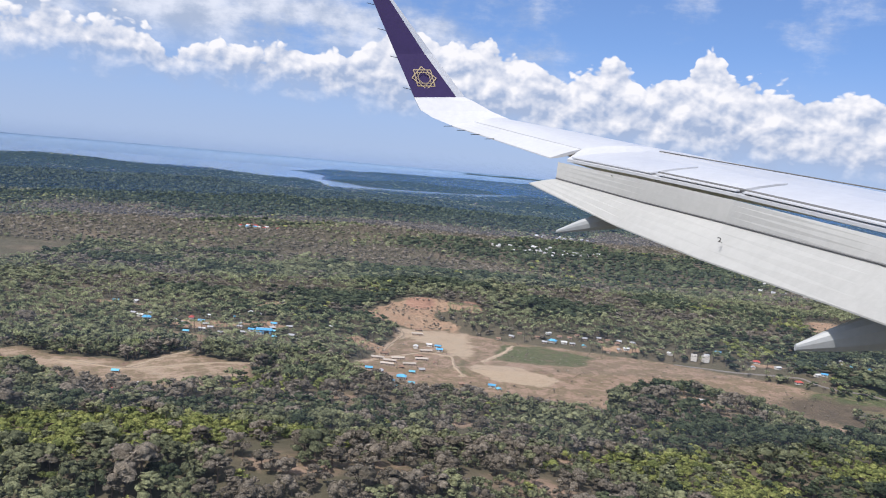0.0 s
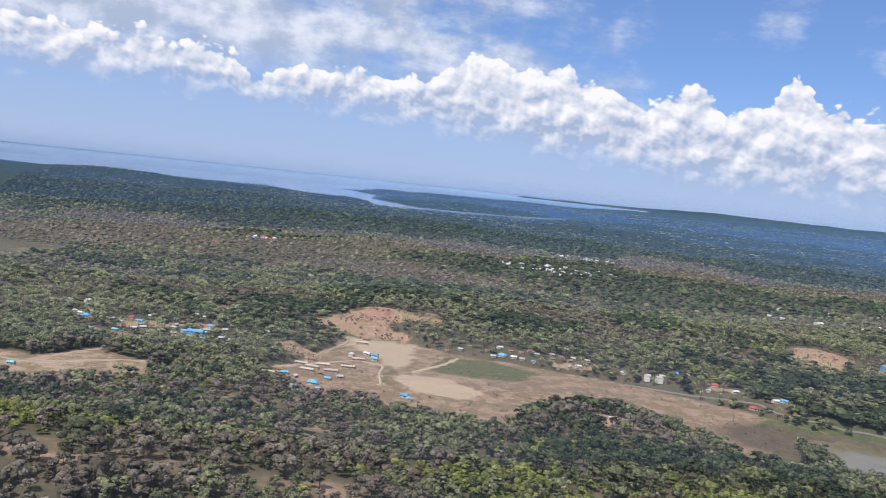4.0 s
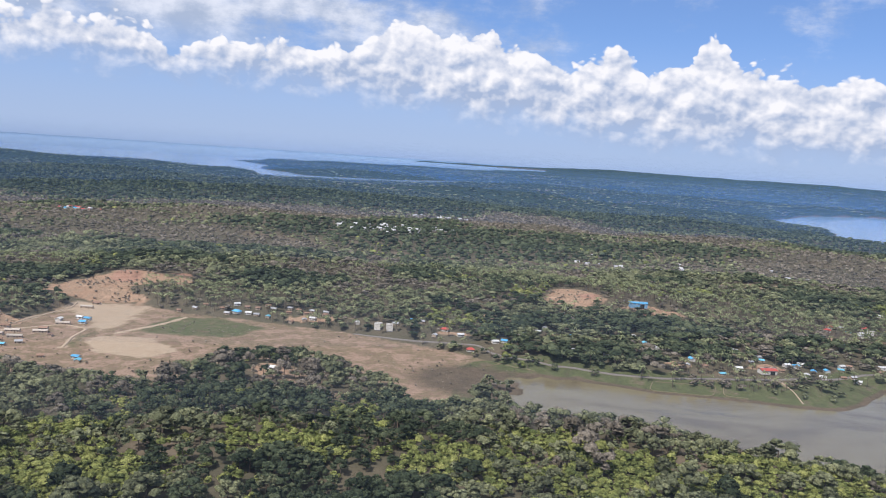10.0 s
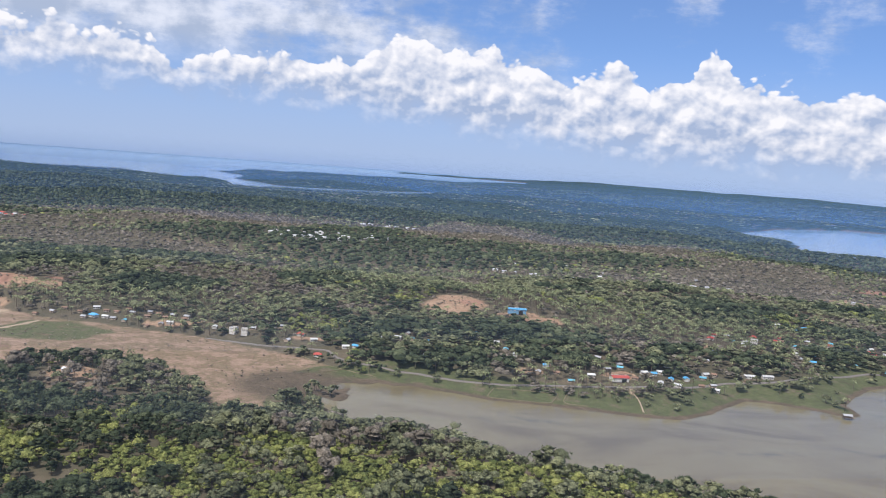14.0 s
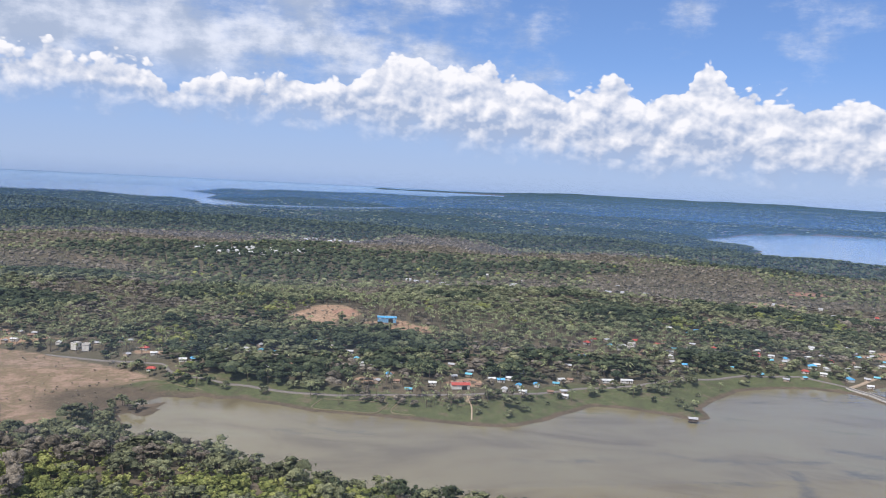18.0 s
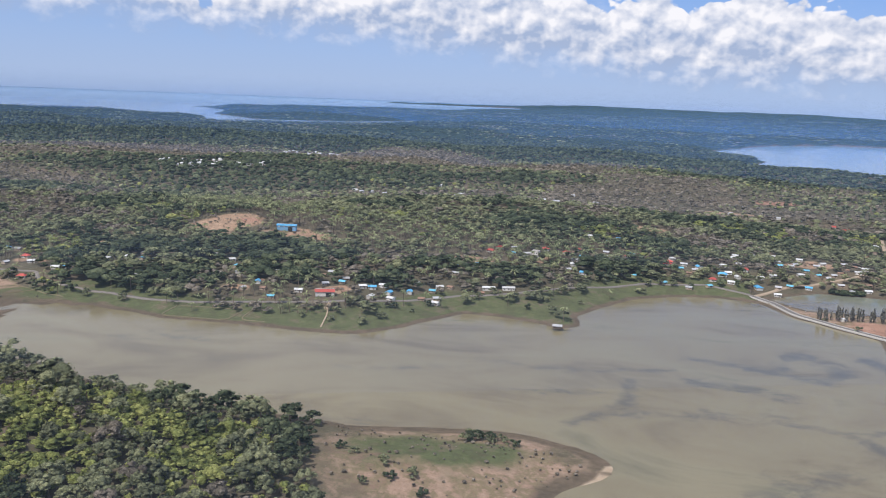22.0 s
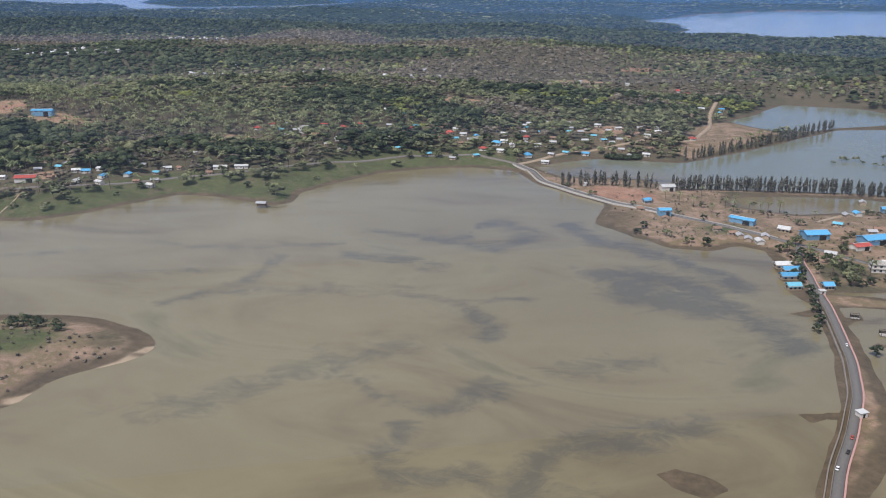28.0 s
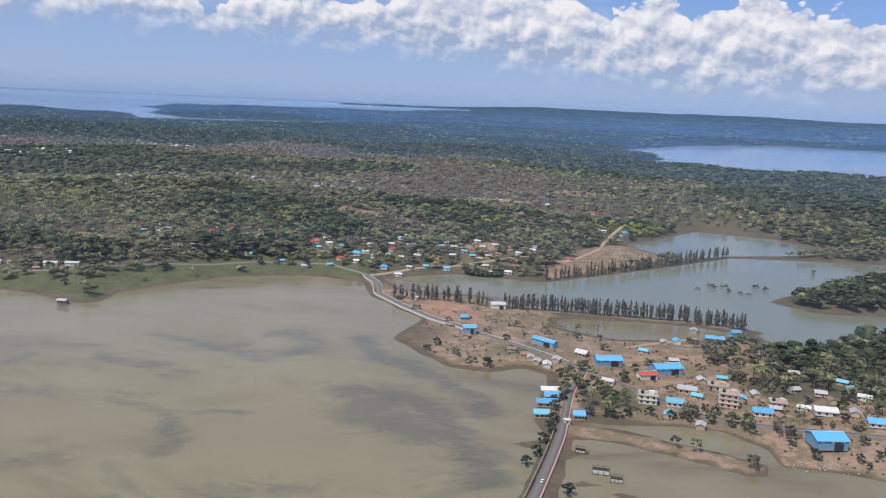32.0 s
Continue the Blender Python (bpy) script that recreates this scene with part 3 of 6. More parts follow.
def grass_layer(px, py):
    wd = water_depth(px, py)
    g = sm(-wd - 4, 5) * sm(40 + wd, 16) * (py > 560) * (py < 880) * (px > 300) * (px < 870)
    qx, qy = ragged(px, py, 8.0)
    for q in (GREEN_A, GREEN_B):
        g = np.maximum(g, 0.62 * sm(inside_distance(qx, qy, q), 12))
    g = np.maximum(g, bump_at(px, py, 645, 458, 62, 44, 0.95) * (0.62 + 0.9 * waves(px, py, 26, 51)))
    g = np.maximum(g, bump_at(px, py, 1028, 578, 10, 8, 1.2))
    return np.clip(np.maximum(g, bump_at(px, py, 985, 640, 22, 14, 0.7)), 0, 1)


# yellow scrub and dry patches on the near hill: x, y, size
YELLOW_AT = ((108, 398, 24), (159, 366, 34), (125, 419, 20), (353, 452, 26), (388, 428, 30), (308, 415, 30), (367, 399, 26), (426, 419, 30), (492, 478, 16), (518, 465, 18), (-155, 329, 40), (-118, 350, 30), (-104, 381, 22), (-81, 378, 24), (-190, 310, 40), (232, 412, 24), (560, 455, 16), (480, 440, 30), (540, 448, 26), (500, 415, 30), (560, 425, 26), (450, 455, 22))
DRY_AT = ((27, 445, 26), (67, 402, 30), (49, 341, 36), (-57, 320, 34), (-16, 332, 30), (-13, 416, 26), (200, 560, 36), (240, 540, 26), (-60, 520, 50), (-150, 480, 40), (140, 520, 20), (10, 480, 26))


def dry_layer(px, py):
    k = np.full(px.shape, 0.0)
    for q in (FLAT, SPIT_EAST, BROWN_FIELD, EAST_YARD, FIELD_WEST, FIELD_HIGH):
        k = np.maximum(k, sm(inside_distance(px, py, q), 12))
    k = np.maximum(k, bump_at(px, py, 655, 455, 68, 56, 0.95) * (px > 590))
    for cx, cy, rad in DRY_AT:
        k = np.maximum(k, bump_at(px, py, cx, cy, rad, rad * 0.7, 0.62))
    for half, line in BANKS[1:4]:
        k = np.maximum(k, sm(half + 1 - line_distance(px, py, line), 3))
    return np.clip(k, 0, 1)


SAND_TONGUE = shape((721, 474), (715, 460), (706, 450), (696, 438), (690, 428))


def sand_layer(px, py):
    qx, qy = ragged(px, py, 5.0)
    k = np.maximum(0.85 * sm(inside_distance(qx, qy, SAND), 9), 0.68 * sm(inside_distance(qx, qy, SAND_ROAD), 14))
    k = np.maximum(k, 0.42 * sm(inside_distance(qx, qy, FIELD_WEST), 12))
    for half, line in TRACKS:
        k = np.maximum(k, sm(half + 0.5 - line_distance(px, py, line), 3))
    return np.maximum(k, 0.9 * sm(3.0 - line_distance(px, py, SAND_TONGUE), 2.5))


def wet(px, py):
    wd = water_depth(px, py)
    k = np.clip(1.1 - (-wd) / np.where((px > 585) & (px < 730) & (py < 520), 13, np.where((px > 1000) & (py < 560), 4, 9)), 0, 1) * (wd > -40)
    k = np.maximum(k, bump_at(px, py, 928, 662, 24, 36, 0.62))
    k = k * (1 - 0.9 * sm(2.5 - line_distance(px, py, SAND_TONGUE), 2.5))
    return np.maximum(k, bump_at(px, py, 322, 638, 56, 44, 1.1) * (wd > -120))


def red_layer(px, py):
    return np.clip(np.maximum(bump_at(px, py, 940, 717, 22, 12, 1.7, -35), np.maximum(bump_at(px, py, 1074, 1382, 40, 16, 1.3), np.maximum(bump_at(px, py, -36, 866, 16, 14, 1.3), np.maximum(bump_at(px, py, 16, 884, 16, 7, 0.9), np.maximum(bump_at(px, py, 432, 884, 14, 14, 1.0), bump_at(px, py, 495, 976, 12, 12, 1.1)))))), 0, 1)


LAYERS = (("forest", lambda x, y: np.clip((np.hypot(x - 490, y - 110) - 1900) / 500, 0, 1)), ("grass", grass_layer), ("drygrass", dry_layer), ("clay", clay_layer), ("sand", sand_layer), ("mud", wet), ("redsoil", red_layer))
XS, YS = graded(-30000, -420, 1240, 30000, 6.2, 1.07, 50, 3600), graded(-2500, 330, 1060, 34000, 6.2, 1.07, 50, 6800)
ground = tagged(sheet("ground", XS, YS, land_height, GROUND, LAYERS), "dry tropical land with soil, grass and bare clay", "ground", kind="structure")

# water: shallow, silty, with drifting dark weed in the bay
WATER, n, l, b = material("silty_water", 0.14, 0.35)
tc = n.new("ShaderNodeTexCoord")
shal = noise_tex(n, l, 0.011, 7, 0.6, dims=(0.7, 1.3, 1))
shal.inputs["Distortion"].default_value = 1.5
r = ramp(n, [(0.32, (0.150, 0.122, 0.072)), (0.47, (0.205, 0.172, 0.10)), (0.6, (0.22, 0.19, 0.112)), (0.72, (0.16, 0.145, 0.085))])
l.new(shal.outputs[0], r.inputs[0])
sep = n.new("ShaderNodeSeparateXYZ")
l.new(tc.outputs["Object"], sep.inputs[0])
sea_haze_k = calc(n, l, "MULTIPLY", calc(n, l, "SUBTRACT", sep.outputs["Y"], 1500.0), 0.001, True)
lag_k = calc(n, l, "MULTIPLY", calc(n, l, "SUBTRACT", calc(n, l, "ADD", sep.outputs["Y"], calc(n, l, "MULTIPLY", sep.outputs["X"], 0.6)), 1345.0), 0.02, True)
weed_grain = noise_tex(n, l, 0.10, 9, 0.72, dims=(0.75, 1.2, 1))
weed_grain.inputs["Distortion"].default_value = 0.9
weed_k = calc(n, l, "MULTIPLY", calc(n, l, "SUBTRACT", calc(n, l, "ADD", layer(n, "weed"), calc(n, l, "MULTIPLY", calc(n, l, "SUBTRACT", weed_grain.outputs[0], 0.5), 2.8)), 0.36), 1.4, True)
c = mix_col(n, l, calc(n, l, "MULTIPLY", weed_k, 0.62), r.outputs[0], (0.078, 0.077, 0.066))
c = mix_col(n, l, lag_k, c, (0.19, 0.20, 0.148))
# distant water: sea blue with the haze's paleness mixed into the colour
c = mix_col(n, l, sea_haze_k, c, (0.24, 0.34, 0.47))
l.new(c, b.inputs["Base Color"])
ripple = noise_tex(n, l, 0.8, 4)
bumped(n, l, b, ripple.outputs[0], 0.06, 0.3)
WEED = (  # half width, then the line of a drift
    (5, shape((786, 630), (812, 621), (831, 619), (842, 630))), (6, shape((817, 616), (834, 610), (853, 605), (867, 617), (869, 638), (855, 653), (847, 644))), (5, shape((775, 589), (803, 586), (830, 578))),
    (10, shape((907, 568), (923, 567), (936, 563), (947, 551), (953, 531))), (13, shape((916, 547), (932, 537), (948, 527))), (8, shape((898, 645), (915, 618), (934, 604), (952, 583), (966, 571), (970, 549))),
    (9, shape((957, 528), (965, 511), (970, 488))), (8, shape((905, 563), (920, 556), (933, 541))), (4, shape((708, 523), (731, 534), (756, 539))), (4, shape((736, 544), (745, 560), (742, 585))),
    (3, shape((712, 595), (740, 601), (770, 608))), (4, shape((780, 585), (804, 582), (828, 570))), (5, shape((821, 422), (822, 400), (828, 391), (849, 392))), (7, shape((857, 387), (868, 399), (875, 409), (903, 423), (920, 427))),
    (5, shape((828, 433), (839, 436), (851, 451), (853, 443))), (6, shape((840, 520), (850, 506), (855, 495))), (3, shape((787, 465), (807, 444), (832, 432))), (3, shape((809, 535), (840, 530), (876, 539))))
WEED_THIN = ((800, 587, 30, 6, -8), (786, 540, 40, 6, 10), (623, 584, 40, 5, 5), (700, 560, 30, 5, 0), (606, 503, 24, 3, 0), (760, 440, 40, 9, 30), (480, 610, 30, 6, -5), (440, 600, 18, 5, 0), (900, 470, 34, 8, 20), (690, 600, 36, 5, -4), (800, 470, 30, 8, 30), (930, 600, 18, 5, -50), (880, 380, 24, 8, 10))


def weed_layer(px, py):
    x, y = px + 6 * waves(px, py, 60, 12) + 6 * waves(px, py, 22, 14), py + 5 * waves(px, py, 50, 13) + 5 * waves(px, py, 22, 15)
    k = np.zeros(px.shape)
    for half, line in WEED:
        k = np.maximum(k, (0.80 + 0.035 * half) * np.exp(-(line_distance(x, y, line) / (1.25 * half)) ** 2))
    for cx, cy, rx, ry, turn in WEED_THIN:
        k = np.maximum(k, bump_at(x, y, cx, cy, rx * 1.2, ry * 1.3, 0.72, turn))
    return k


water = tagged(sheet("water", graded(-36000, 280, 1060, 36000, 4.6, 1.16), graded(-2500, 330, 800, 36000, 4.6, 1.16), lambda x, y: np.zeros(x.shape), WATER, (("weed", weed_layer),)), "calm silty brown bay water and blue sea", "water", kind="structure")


# haze imitated by added thin see-through tinted sheets, between the ridges and along the flight
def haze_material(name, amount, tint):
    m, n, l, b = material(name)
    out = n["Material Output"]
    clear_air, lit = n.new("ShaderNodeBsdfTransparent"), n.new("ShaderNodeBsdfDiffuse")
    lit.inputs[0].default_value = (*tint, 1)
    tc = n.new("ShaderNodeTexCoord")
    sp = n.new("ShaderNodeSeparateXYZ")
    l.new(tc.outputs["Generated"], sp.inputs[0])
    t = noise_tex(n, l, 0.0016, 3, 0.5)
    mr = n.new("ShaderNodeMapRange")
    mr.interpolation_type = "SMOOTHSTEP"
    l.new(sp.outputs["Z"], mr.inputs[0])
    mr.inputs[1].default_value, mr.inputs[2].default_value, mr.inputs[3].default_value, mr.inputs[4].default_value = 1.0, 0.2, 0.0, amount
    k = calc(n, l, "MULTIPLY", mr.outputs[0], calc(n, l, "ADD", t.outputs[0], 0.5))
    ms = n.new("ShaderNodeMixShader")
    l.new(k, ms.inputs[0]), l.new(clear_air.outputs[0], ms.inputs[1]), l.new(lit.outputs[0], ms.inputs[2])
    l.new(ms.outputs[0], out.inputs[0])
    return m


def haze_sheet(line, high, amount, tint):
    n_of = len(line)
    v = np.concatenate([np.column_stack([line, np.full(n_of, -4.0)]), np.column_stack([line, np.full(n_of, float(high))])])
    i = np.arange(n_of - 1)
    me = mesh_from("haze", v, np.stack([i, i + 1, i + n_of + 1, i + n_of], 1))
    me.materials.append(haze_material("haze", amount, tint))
    hz = tagged(new("haze", me), "added see-through bluish sheet that imitates haze over the land", "haze", kind="structure")
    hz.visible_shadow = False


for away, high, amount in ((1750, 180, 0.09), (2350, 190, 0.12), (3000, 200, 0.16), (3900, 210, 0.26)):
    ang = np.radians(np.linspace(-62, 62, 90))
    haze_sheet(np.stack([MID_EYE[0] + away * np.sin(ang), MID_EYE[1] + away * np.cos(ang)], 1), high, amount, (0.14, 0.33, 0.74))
# nearer, paler sheets added to veil the woods and lift their dark tones
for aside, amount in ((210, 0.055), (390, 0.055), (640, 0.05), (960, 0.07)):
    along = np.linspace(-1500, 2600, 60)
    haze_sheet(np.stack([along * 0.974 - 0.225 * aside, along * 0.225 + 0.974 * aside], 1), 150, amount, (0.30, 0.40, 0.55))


# ---------------------------------------------------------------- where the houses stand: x, y, kind
CAMP = ((-49, 650, "barrack"), (-31, 656, "barrack"), (-48, 661, "barrack"), (-20, 707, "barrack"), (-8, 716, "blue"), (-22, 676, "barrack"), (-37, 645, "rust"), (-34, 614, "blue_hip"), (-25, 600, "teal"), (-62, 632, "blue"), (-59, 603, "grey"),
        (-47, 607, "white"), (-32, 773, "barrack"), (42, 606, "teal"), (-14, 590, "grey"), (13, 611, "rust"), (-66, 622, "rust"), (-37, 580, "teal"), (-10, 668, "rust"), (-30, 720, "white"), (186, 570, "white"), (-70, 610, "grey"), (-69, 640, "shed"), (-57, 616, "shed"), (-74, 626, "barrack"), (-59, 668, "barrack"), (-55, 685, "shed"), (-42, 672, "barrack"), (-18, 732, "white"), (-10, 729, "blue"), (-25, 686, "shed"), (-27, 632, "teal"), (-42, 600, "blue_hip"), (-20, 642, "grey"), (37, 614, "blue"), (-32, 792, "shed"), (-80, 600, "rust"), (-52, 626, "grey"))
WEST = ((-326, 762, "blue"), (-272, 703, "blue_hip"), (-236, 698, "white"), (-215, 682, "white"), (-238, 722, "red"), (-248, 705, "grey"), (-225, 712, "blue"), (-191, 712, "grey"), (-167, 691, "blue_hip"), (-175, 696, "blue"), (-161, 721, "blue"), (-195, 765, "white"),
        (-185, 759, "grey"), (-179, 827, "white"), (-130, 683, "white"), (-138, 690, "grey"), (-111, 730, "white"), (-227, 537, "teal"), (-207, 493, "red"), (-200, 505, "white"), (-138, 471, "teal"), (-82, 556, "grey"), (-310, 770, "white"))
BAYSIDE = ((48, 785, "rust"), (61, 790, "grey"), (101, 784, "blue_hip"), (93, 782, "grey"), (112, 783, "white"), (131, 778, "teal"), (120, 781, "grey"), (154, 770, "rust"), (165, 774, "grey"), (172, 777, "white"), (213, 771, "white"), (233, 760, "storey"), (243, 757, "storey"), (247, 769, "grey"),
           (262, 781, "blue"), (270, 780, "grey"), (291, 757, "red"), (305, 741, "white"), (314, 713, "red"), (334, 724, "white"), (342, 727, "blue"), (357, 758, "white"), (283, 742, "grey"))
SLOPE = ((384, 763, "teal"), (398, 758, "blue"), (399, 721, "grey"), (438, 788, "blue"), (463, 755, "teal"), (478, 745, "blue"), (493, 716, "blue"), (510, 690, "teal"), (570, 719, "white"), (590, 714, "blue"), (579, 700, "white"), (372, 765, "white"), (379, 778, "grey"),
         (423, 792, "teal"), (455, 771, "white"), (470, 742, "white"), (486, 702, "grey"), (495, 718, "rust"), (553, 729, "teal"), (577, 719, "blue"), (584, 726, "white"), (604, 722, "blue"), (593, 703, "white"), (620, 733, "teal"))
EAST_SLOPE = ((634, 777, "grey"), (649, 806, "blue"), (636, 800, "teal"), (661, 746, "long_white"), (676, 747, "long_white"), (687, 843, "white"), (702, 839, "grey"), (699, 850, "storey"), (730, 828, "white"), (737, 808, "blue"), (756, 949, "white"), (784, 949, "blue"), (773, 936, "teal"), (783, 883, "red"),
              (823, 884, "white"), (818, 870, "red"), (830, 866, "white"), (841, 858, "blue"), (836, 850, "grey"), (857, 840, "blue_hip"), (882, 822, "blue_hip"), (882, 861, "red"), (895, 812, "white"), (829, 841, "rust"))
HEAD = ((870, 840, "white"), (881, 848, "grey"), (904, 856, "white"), (913, 838, "teal"), (929, 840, "blue"), (949, 924, "white"), (955, 897, "grey"), (945, 905, "rust"), (976, 990, "grey"), (998, 909, "white"), (1031, 971, "red"), (1029, 905, "red"), (964, 836, "grey"), (977, 838, "white"),
        (1070, 1050, "long_white"), (1090, 1045, "teal"), (1095, 1060, "blue"), (901, 830, "grey"), (920, 860, "rust"), (940, 880, "teal"), (960, 870, "grey"), (985, 880, "white"), (1010, 940, "grey"), (1050, 1000, "rust"))
SPIT_VILLAGE = ((987, 631, "rust"), (993, 622, "grey"), (980, 637, "rust"), (990, 627, "grey"), (1003, 625, "grey"), (998, 618, "white"), (1051, 648, "teal"), (1074, 676, "blue"), (1066, 672, "grey"), (1090, 706, "grey"), (1070, 640, "rust"), (1064, 634, "grey"), (1026, 594, "white"), (1023, 590, "rust"), (1085, 583, "teal"),
                (1093, 590, "grey"), (1108, 570, "white"), (1120, 572, "rust"), (1125, 560, "grey"), (1066, 600, "rust"), (1072, 606, "grey"), (1048, 560, "teal"), (1095, 560, "rust"), (1060, 552, "grey"), (1118, 580, "grey"), (1135, 575, "white"), (1145, 562, "rust"), (955, 655, "rust"), (944, 676, "rust"))
VILLAGES = (CAMP, WEST, BAYSIDE, SLOPE, EAST_SLOPE, HEAD, SPIT_VILLAGE)
HALLS = ((-163, 692, 13, 7, 4.2, 8, "blue"), (1105, 536, 12.5, 10, 4.2, 8, "blue"), (1029, 624, 13, 8, 3.6, 10, "blue"), (1057, 617, 14, 8.5, 3.8, 18, "blue"), (1046, 606, 9, 5.5, 2.8, 18, "red"), (998, 650, 14, 4.5, 3.4, -38, "blue"), (956, 664, 7, 5, 4.2, 8, "blue"), (971, 728, 9, 6, 3.6, 10, "white"),
         (1097, 684, 10, 5, 3.2, -10, "blue"), (1113, 702, 6, 5, 3.2, 20, "blue"), (476, 856, 17, 6, 5.2, 4, "blue"), (547, 697, 13, 7, 3.6, 12, "red"))
SITES = [(x, y, 5.6) for v in VILLAGES for x, y, k in v] + [(x, y, 0.6 * w + 3) for x, y, w, d, h, t, k in HALLS] + [(1077, 575, 9), (1041, 573, 9), (1053, 573, 8), (1078, 598, 10), (1100, 579, 8), (1114, 563, 8), (1089, 566, 8), (1131, 550, 8), (1062, 590, 8)]
# further roofs that show between the trees
g, FURTHER_ROOFS = np.random.default_rng(12), []
for n_of, cx, cy, rx, ry, pool in ((22, 540, 726, 130, 30, ("grey", "rust", "white", "grey", "rust")), (34, 770, 850, 120, 45, ("grey", "white", "rust", "red", "teal")), (30, 930, 880, 70, 50, ("white", "grey", "rust", "teal")),
                                   (60, 170, 1540, 110, 85, ("white", "grey", "long_white", "storey")), (12, -362, 1430, 40, 22, ("blue", "white", "red")), (16, 235, 1930, 70, 45, ("white", "grey", "storey")), (14, 120, 790, 80, 8, ("grey", "white", "rust")), (18, -210, 700, 90, 40, ("grey", "white", "teal")),
                                   (8, 1110, 588, 50, 30, ("grey", "rust", "grey", "teal")), (16, 620, 1250, 220, 120, ("white", "grey")), (14, 1000, 1150, 90, 90, ("white", "grey", "red"))):
    done = 0
    for tries in range(400):
        a, q = g.uniform(0, 6.283), math.sqrt(g.uniform(0, 1))
        x, y = cx + rx * q * math.cos(a), cy + ry * q * math.sin(a)
        if done == n_of:
            break
        if water_depth(np.array([x]), np.array([y]))[0] > -16 or min(math.hypot(x - sx, y - sy) for sx, sy, sr in SITES) < 8:
            continue
        SITES.append((x, y, 4.6))
        FURTHER_ROOFS.append((x, y, pool[g.integers(len(pool))], g.uniform(-30, 30)))
        done += 1


# ---------------------------------------------------------------- woods
rng = np.random.default_rng(7)


def ico(sub=1):
    bm = bmesh.new()
    bmesh.ops.create_icosphere(bm, subdivisions=sub, radius=1)
    v = np.array([p.co[:] for p in bm.verts])
    f = np.array([[p.index for p in q.verts] for q in bm.faces])
    bm.free()
    return v, f


ICO_V, ICO_F = ico(1)


def lump(sides, g, low=-0.35):
    """A rounded, uneven mass of leaves, open below; radius about 1."""
    v = []
    for z, rad in ((low, 0.93), (0.42, 0.86)):
        o = g.uniform(0, 6.283)
        for k in range(sides):
            a, q = o + k * 6.283 / sides, rad * g.uniform(0.82, 1.2)
            v.append((q * math.cos(a), q * math.sin(a), z + g.uniform(-0.14, 0.14)))
    v.append((g.uniform(-0.15, 0.15), g.uniform(-0.15, 0.15), g.uniform(0.88, 1.08)))
    f = []
    for k in range(sides):
        m = (k + 1) % sides
        f += [(k, m, sides + m), (k, sides + m, sides + k), (sides + k, sides + m, 2 * sides)]
    return np.array(v), np.array(f)


def proto_tree(clumps, leaves, wide=1.0, tall=1.0, seed=0, trunk=True, limbs=2, sides=6):
    """A domed crown of uneven leaf masses with loose sprays round them, on a tapered trunk with limbs; about 1 high. Two lists: crown, trunk."""
    g = np.random.default_rng(seed)
    vs, fs, base, mids = [], [], 0, []
    lean = g.uniform(-0.06, 0.06, 2)
    for k in range(clumps):
        a = k * 2.4 + g.uniform(-0.6, 0.6)
        u = (k + 0.35) / clumps
        rr = (0.06 + 0.27 * math.sqrt(u)) * wide * g.uniform(0.75, 1.15) * (clumps > 1)
        c = np.array((rr * math.cos(a) + lean[0], rr * math.sin(a) + lean[1], (0.74 - 0.40 * u * u + g.uniform(-0.10, 0.10)) * tall))
        mids.append(c)
        s = np.array((1, 1, g.uniform(0.8, 1.05))) * g.uniform(0.13, 0.20) * (0.84 if clumps > 9 else 1.0 if clumps > 5 else 1.3 if clumps > 2 else 1.9)
        v, f = lump(sides, g)
        vs.append(v * s + c), fs.append(f + base)
        base += len(v)
        for j in range(leaves // clumps):
            d = g.normal(size=3)
            d[2] = abs(d[2]) * 0.9 - 0.25
            d /= np.linalg.norm(d)
            e1 = np.cross(d, g.normal(size=3))
            e1 /= np.linalg.norm(e1)
            e2 = np.cross(d, e1) + d * g.uniform(-0.7, 0.7)
            q, r = c + d * s * g.uniform(0.92, 1.22), (0.05 if leaves > 40 else 0.07) * g.uniform(0.6, 1.25)
            vs.append(np.array((q + e1 * r, q - e1 * r * 0.6 + e2 * r, q - e1 * r * 0.5 - e2 * r))), fs.append(np.array([[base, base + 1, base + 2]]))
            base += 3
    tv, tf = [], []

    def stem(a, b, r0, r1, sides):
        o = len(tv)
        for q, rad in ((a, r0), (b, r1)):
            for k in range(sides):
                tv.append((q[0] + rad * math.cos(k * 6.283 / sides), q[1] + rad * math.sin(k * 6.283 / sides), q[2]))
        for k in range(sides):
            m = (k + 1) % sides
            tf.extend([(o + k, o + m, o + sides + m), (o + k, o + sides + m, o + sides + k)])
    if trunk:
        stem((0, 0, 0), (0, 0, 0.5 * tall), 0.026, 0.014, 4)
        for c in mids[:limbs]:
            stem((0, 0, 0.42 * tall), c, 0.016, 0.006, 3)
    return (np.concatenate(vs), np.concatenate(fs)), (np.array(tv).reshape(-1, 3), np.array(tf).reshape(-1, 3))


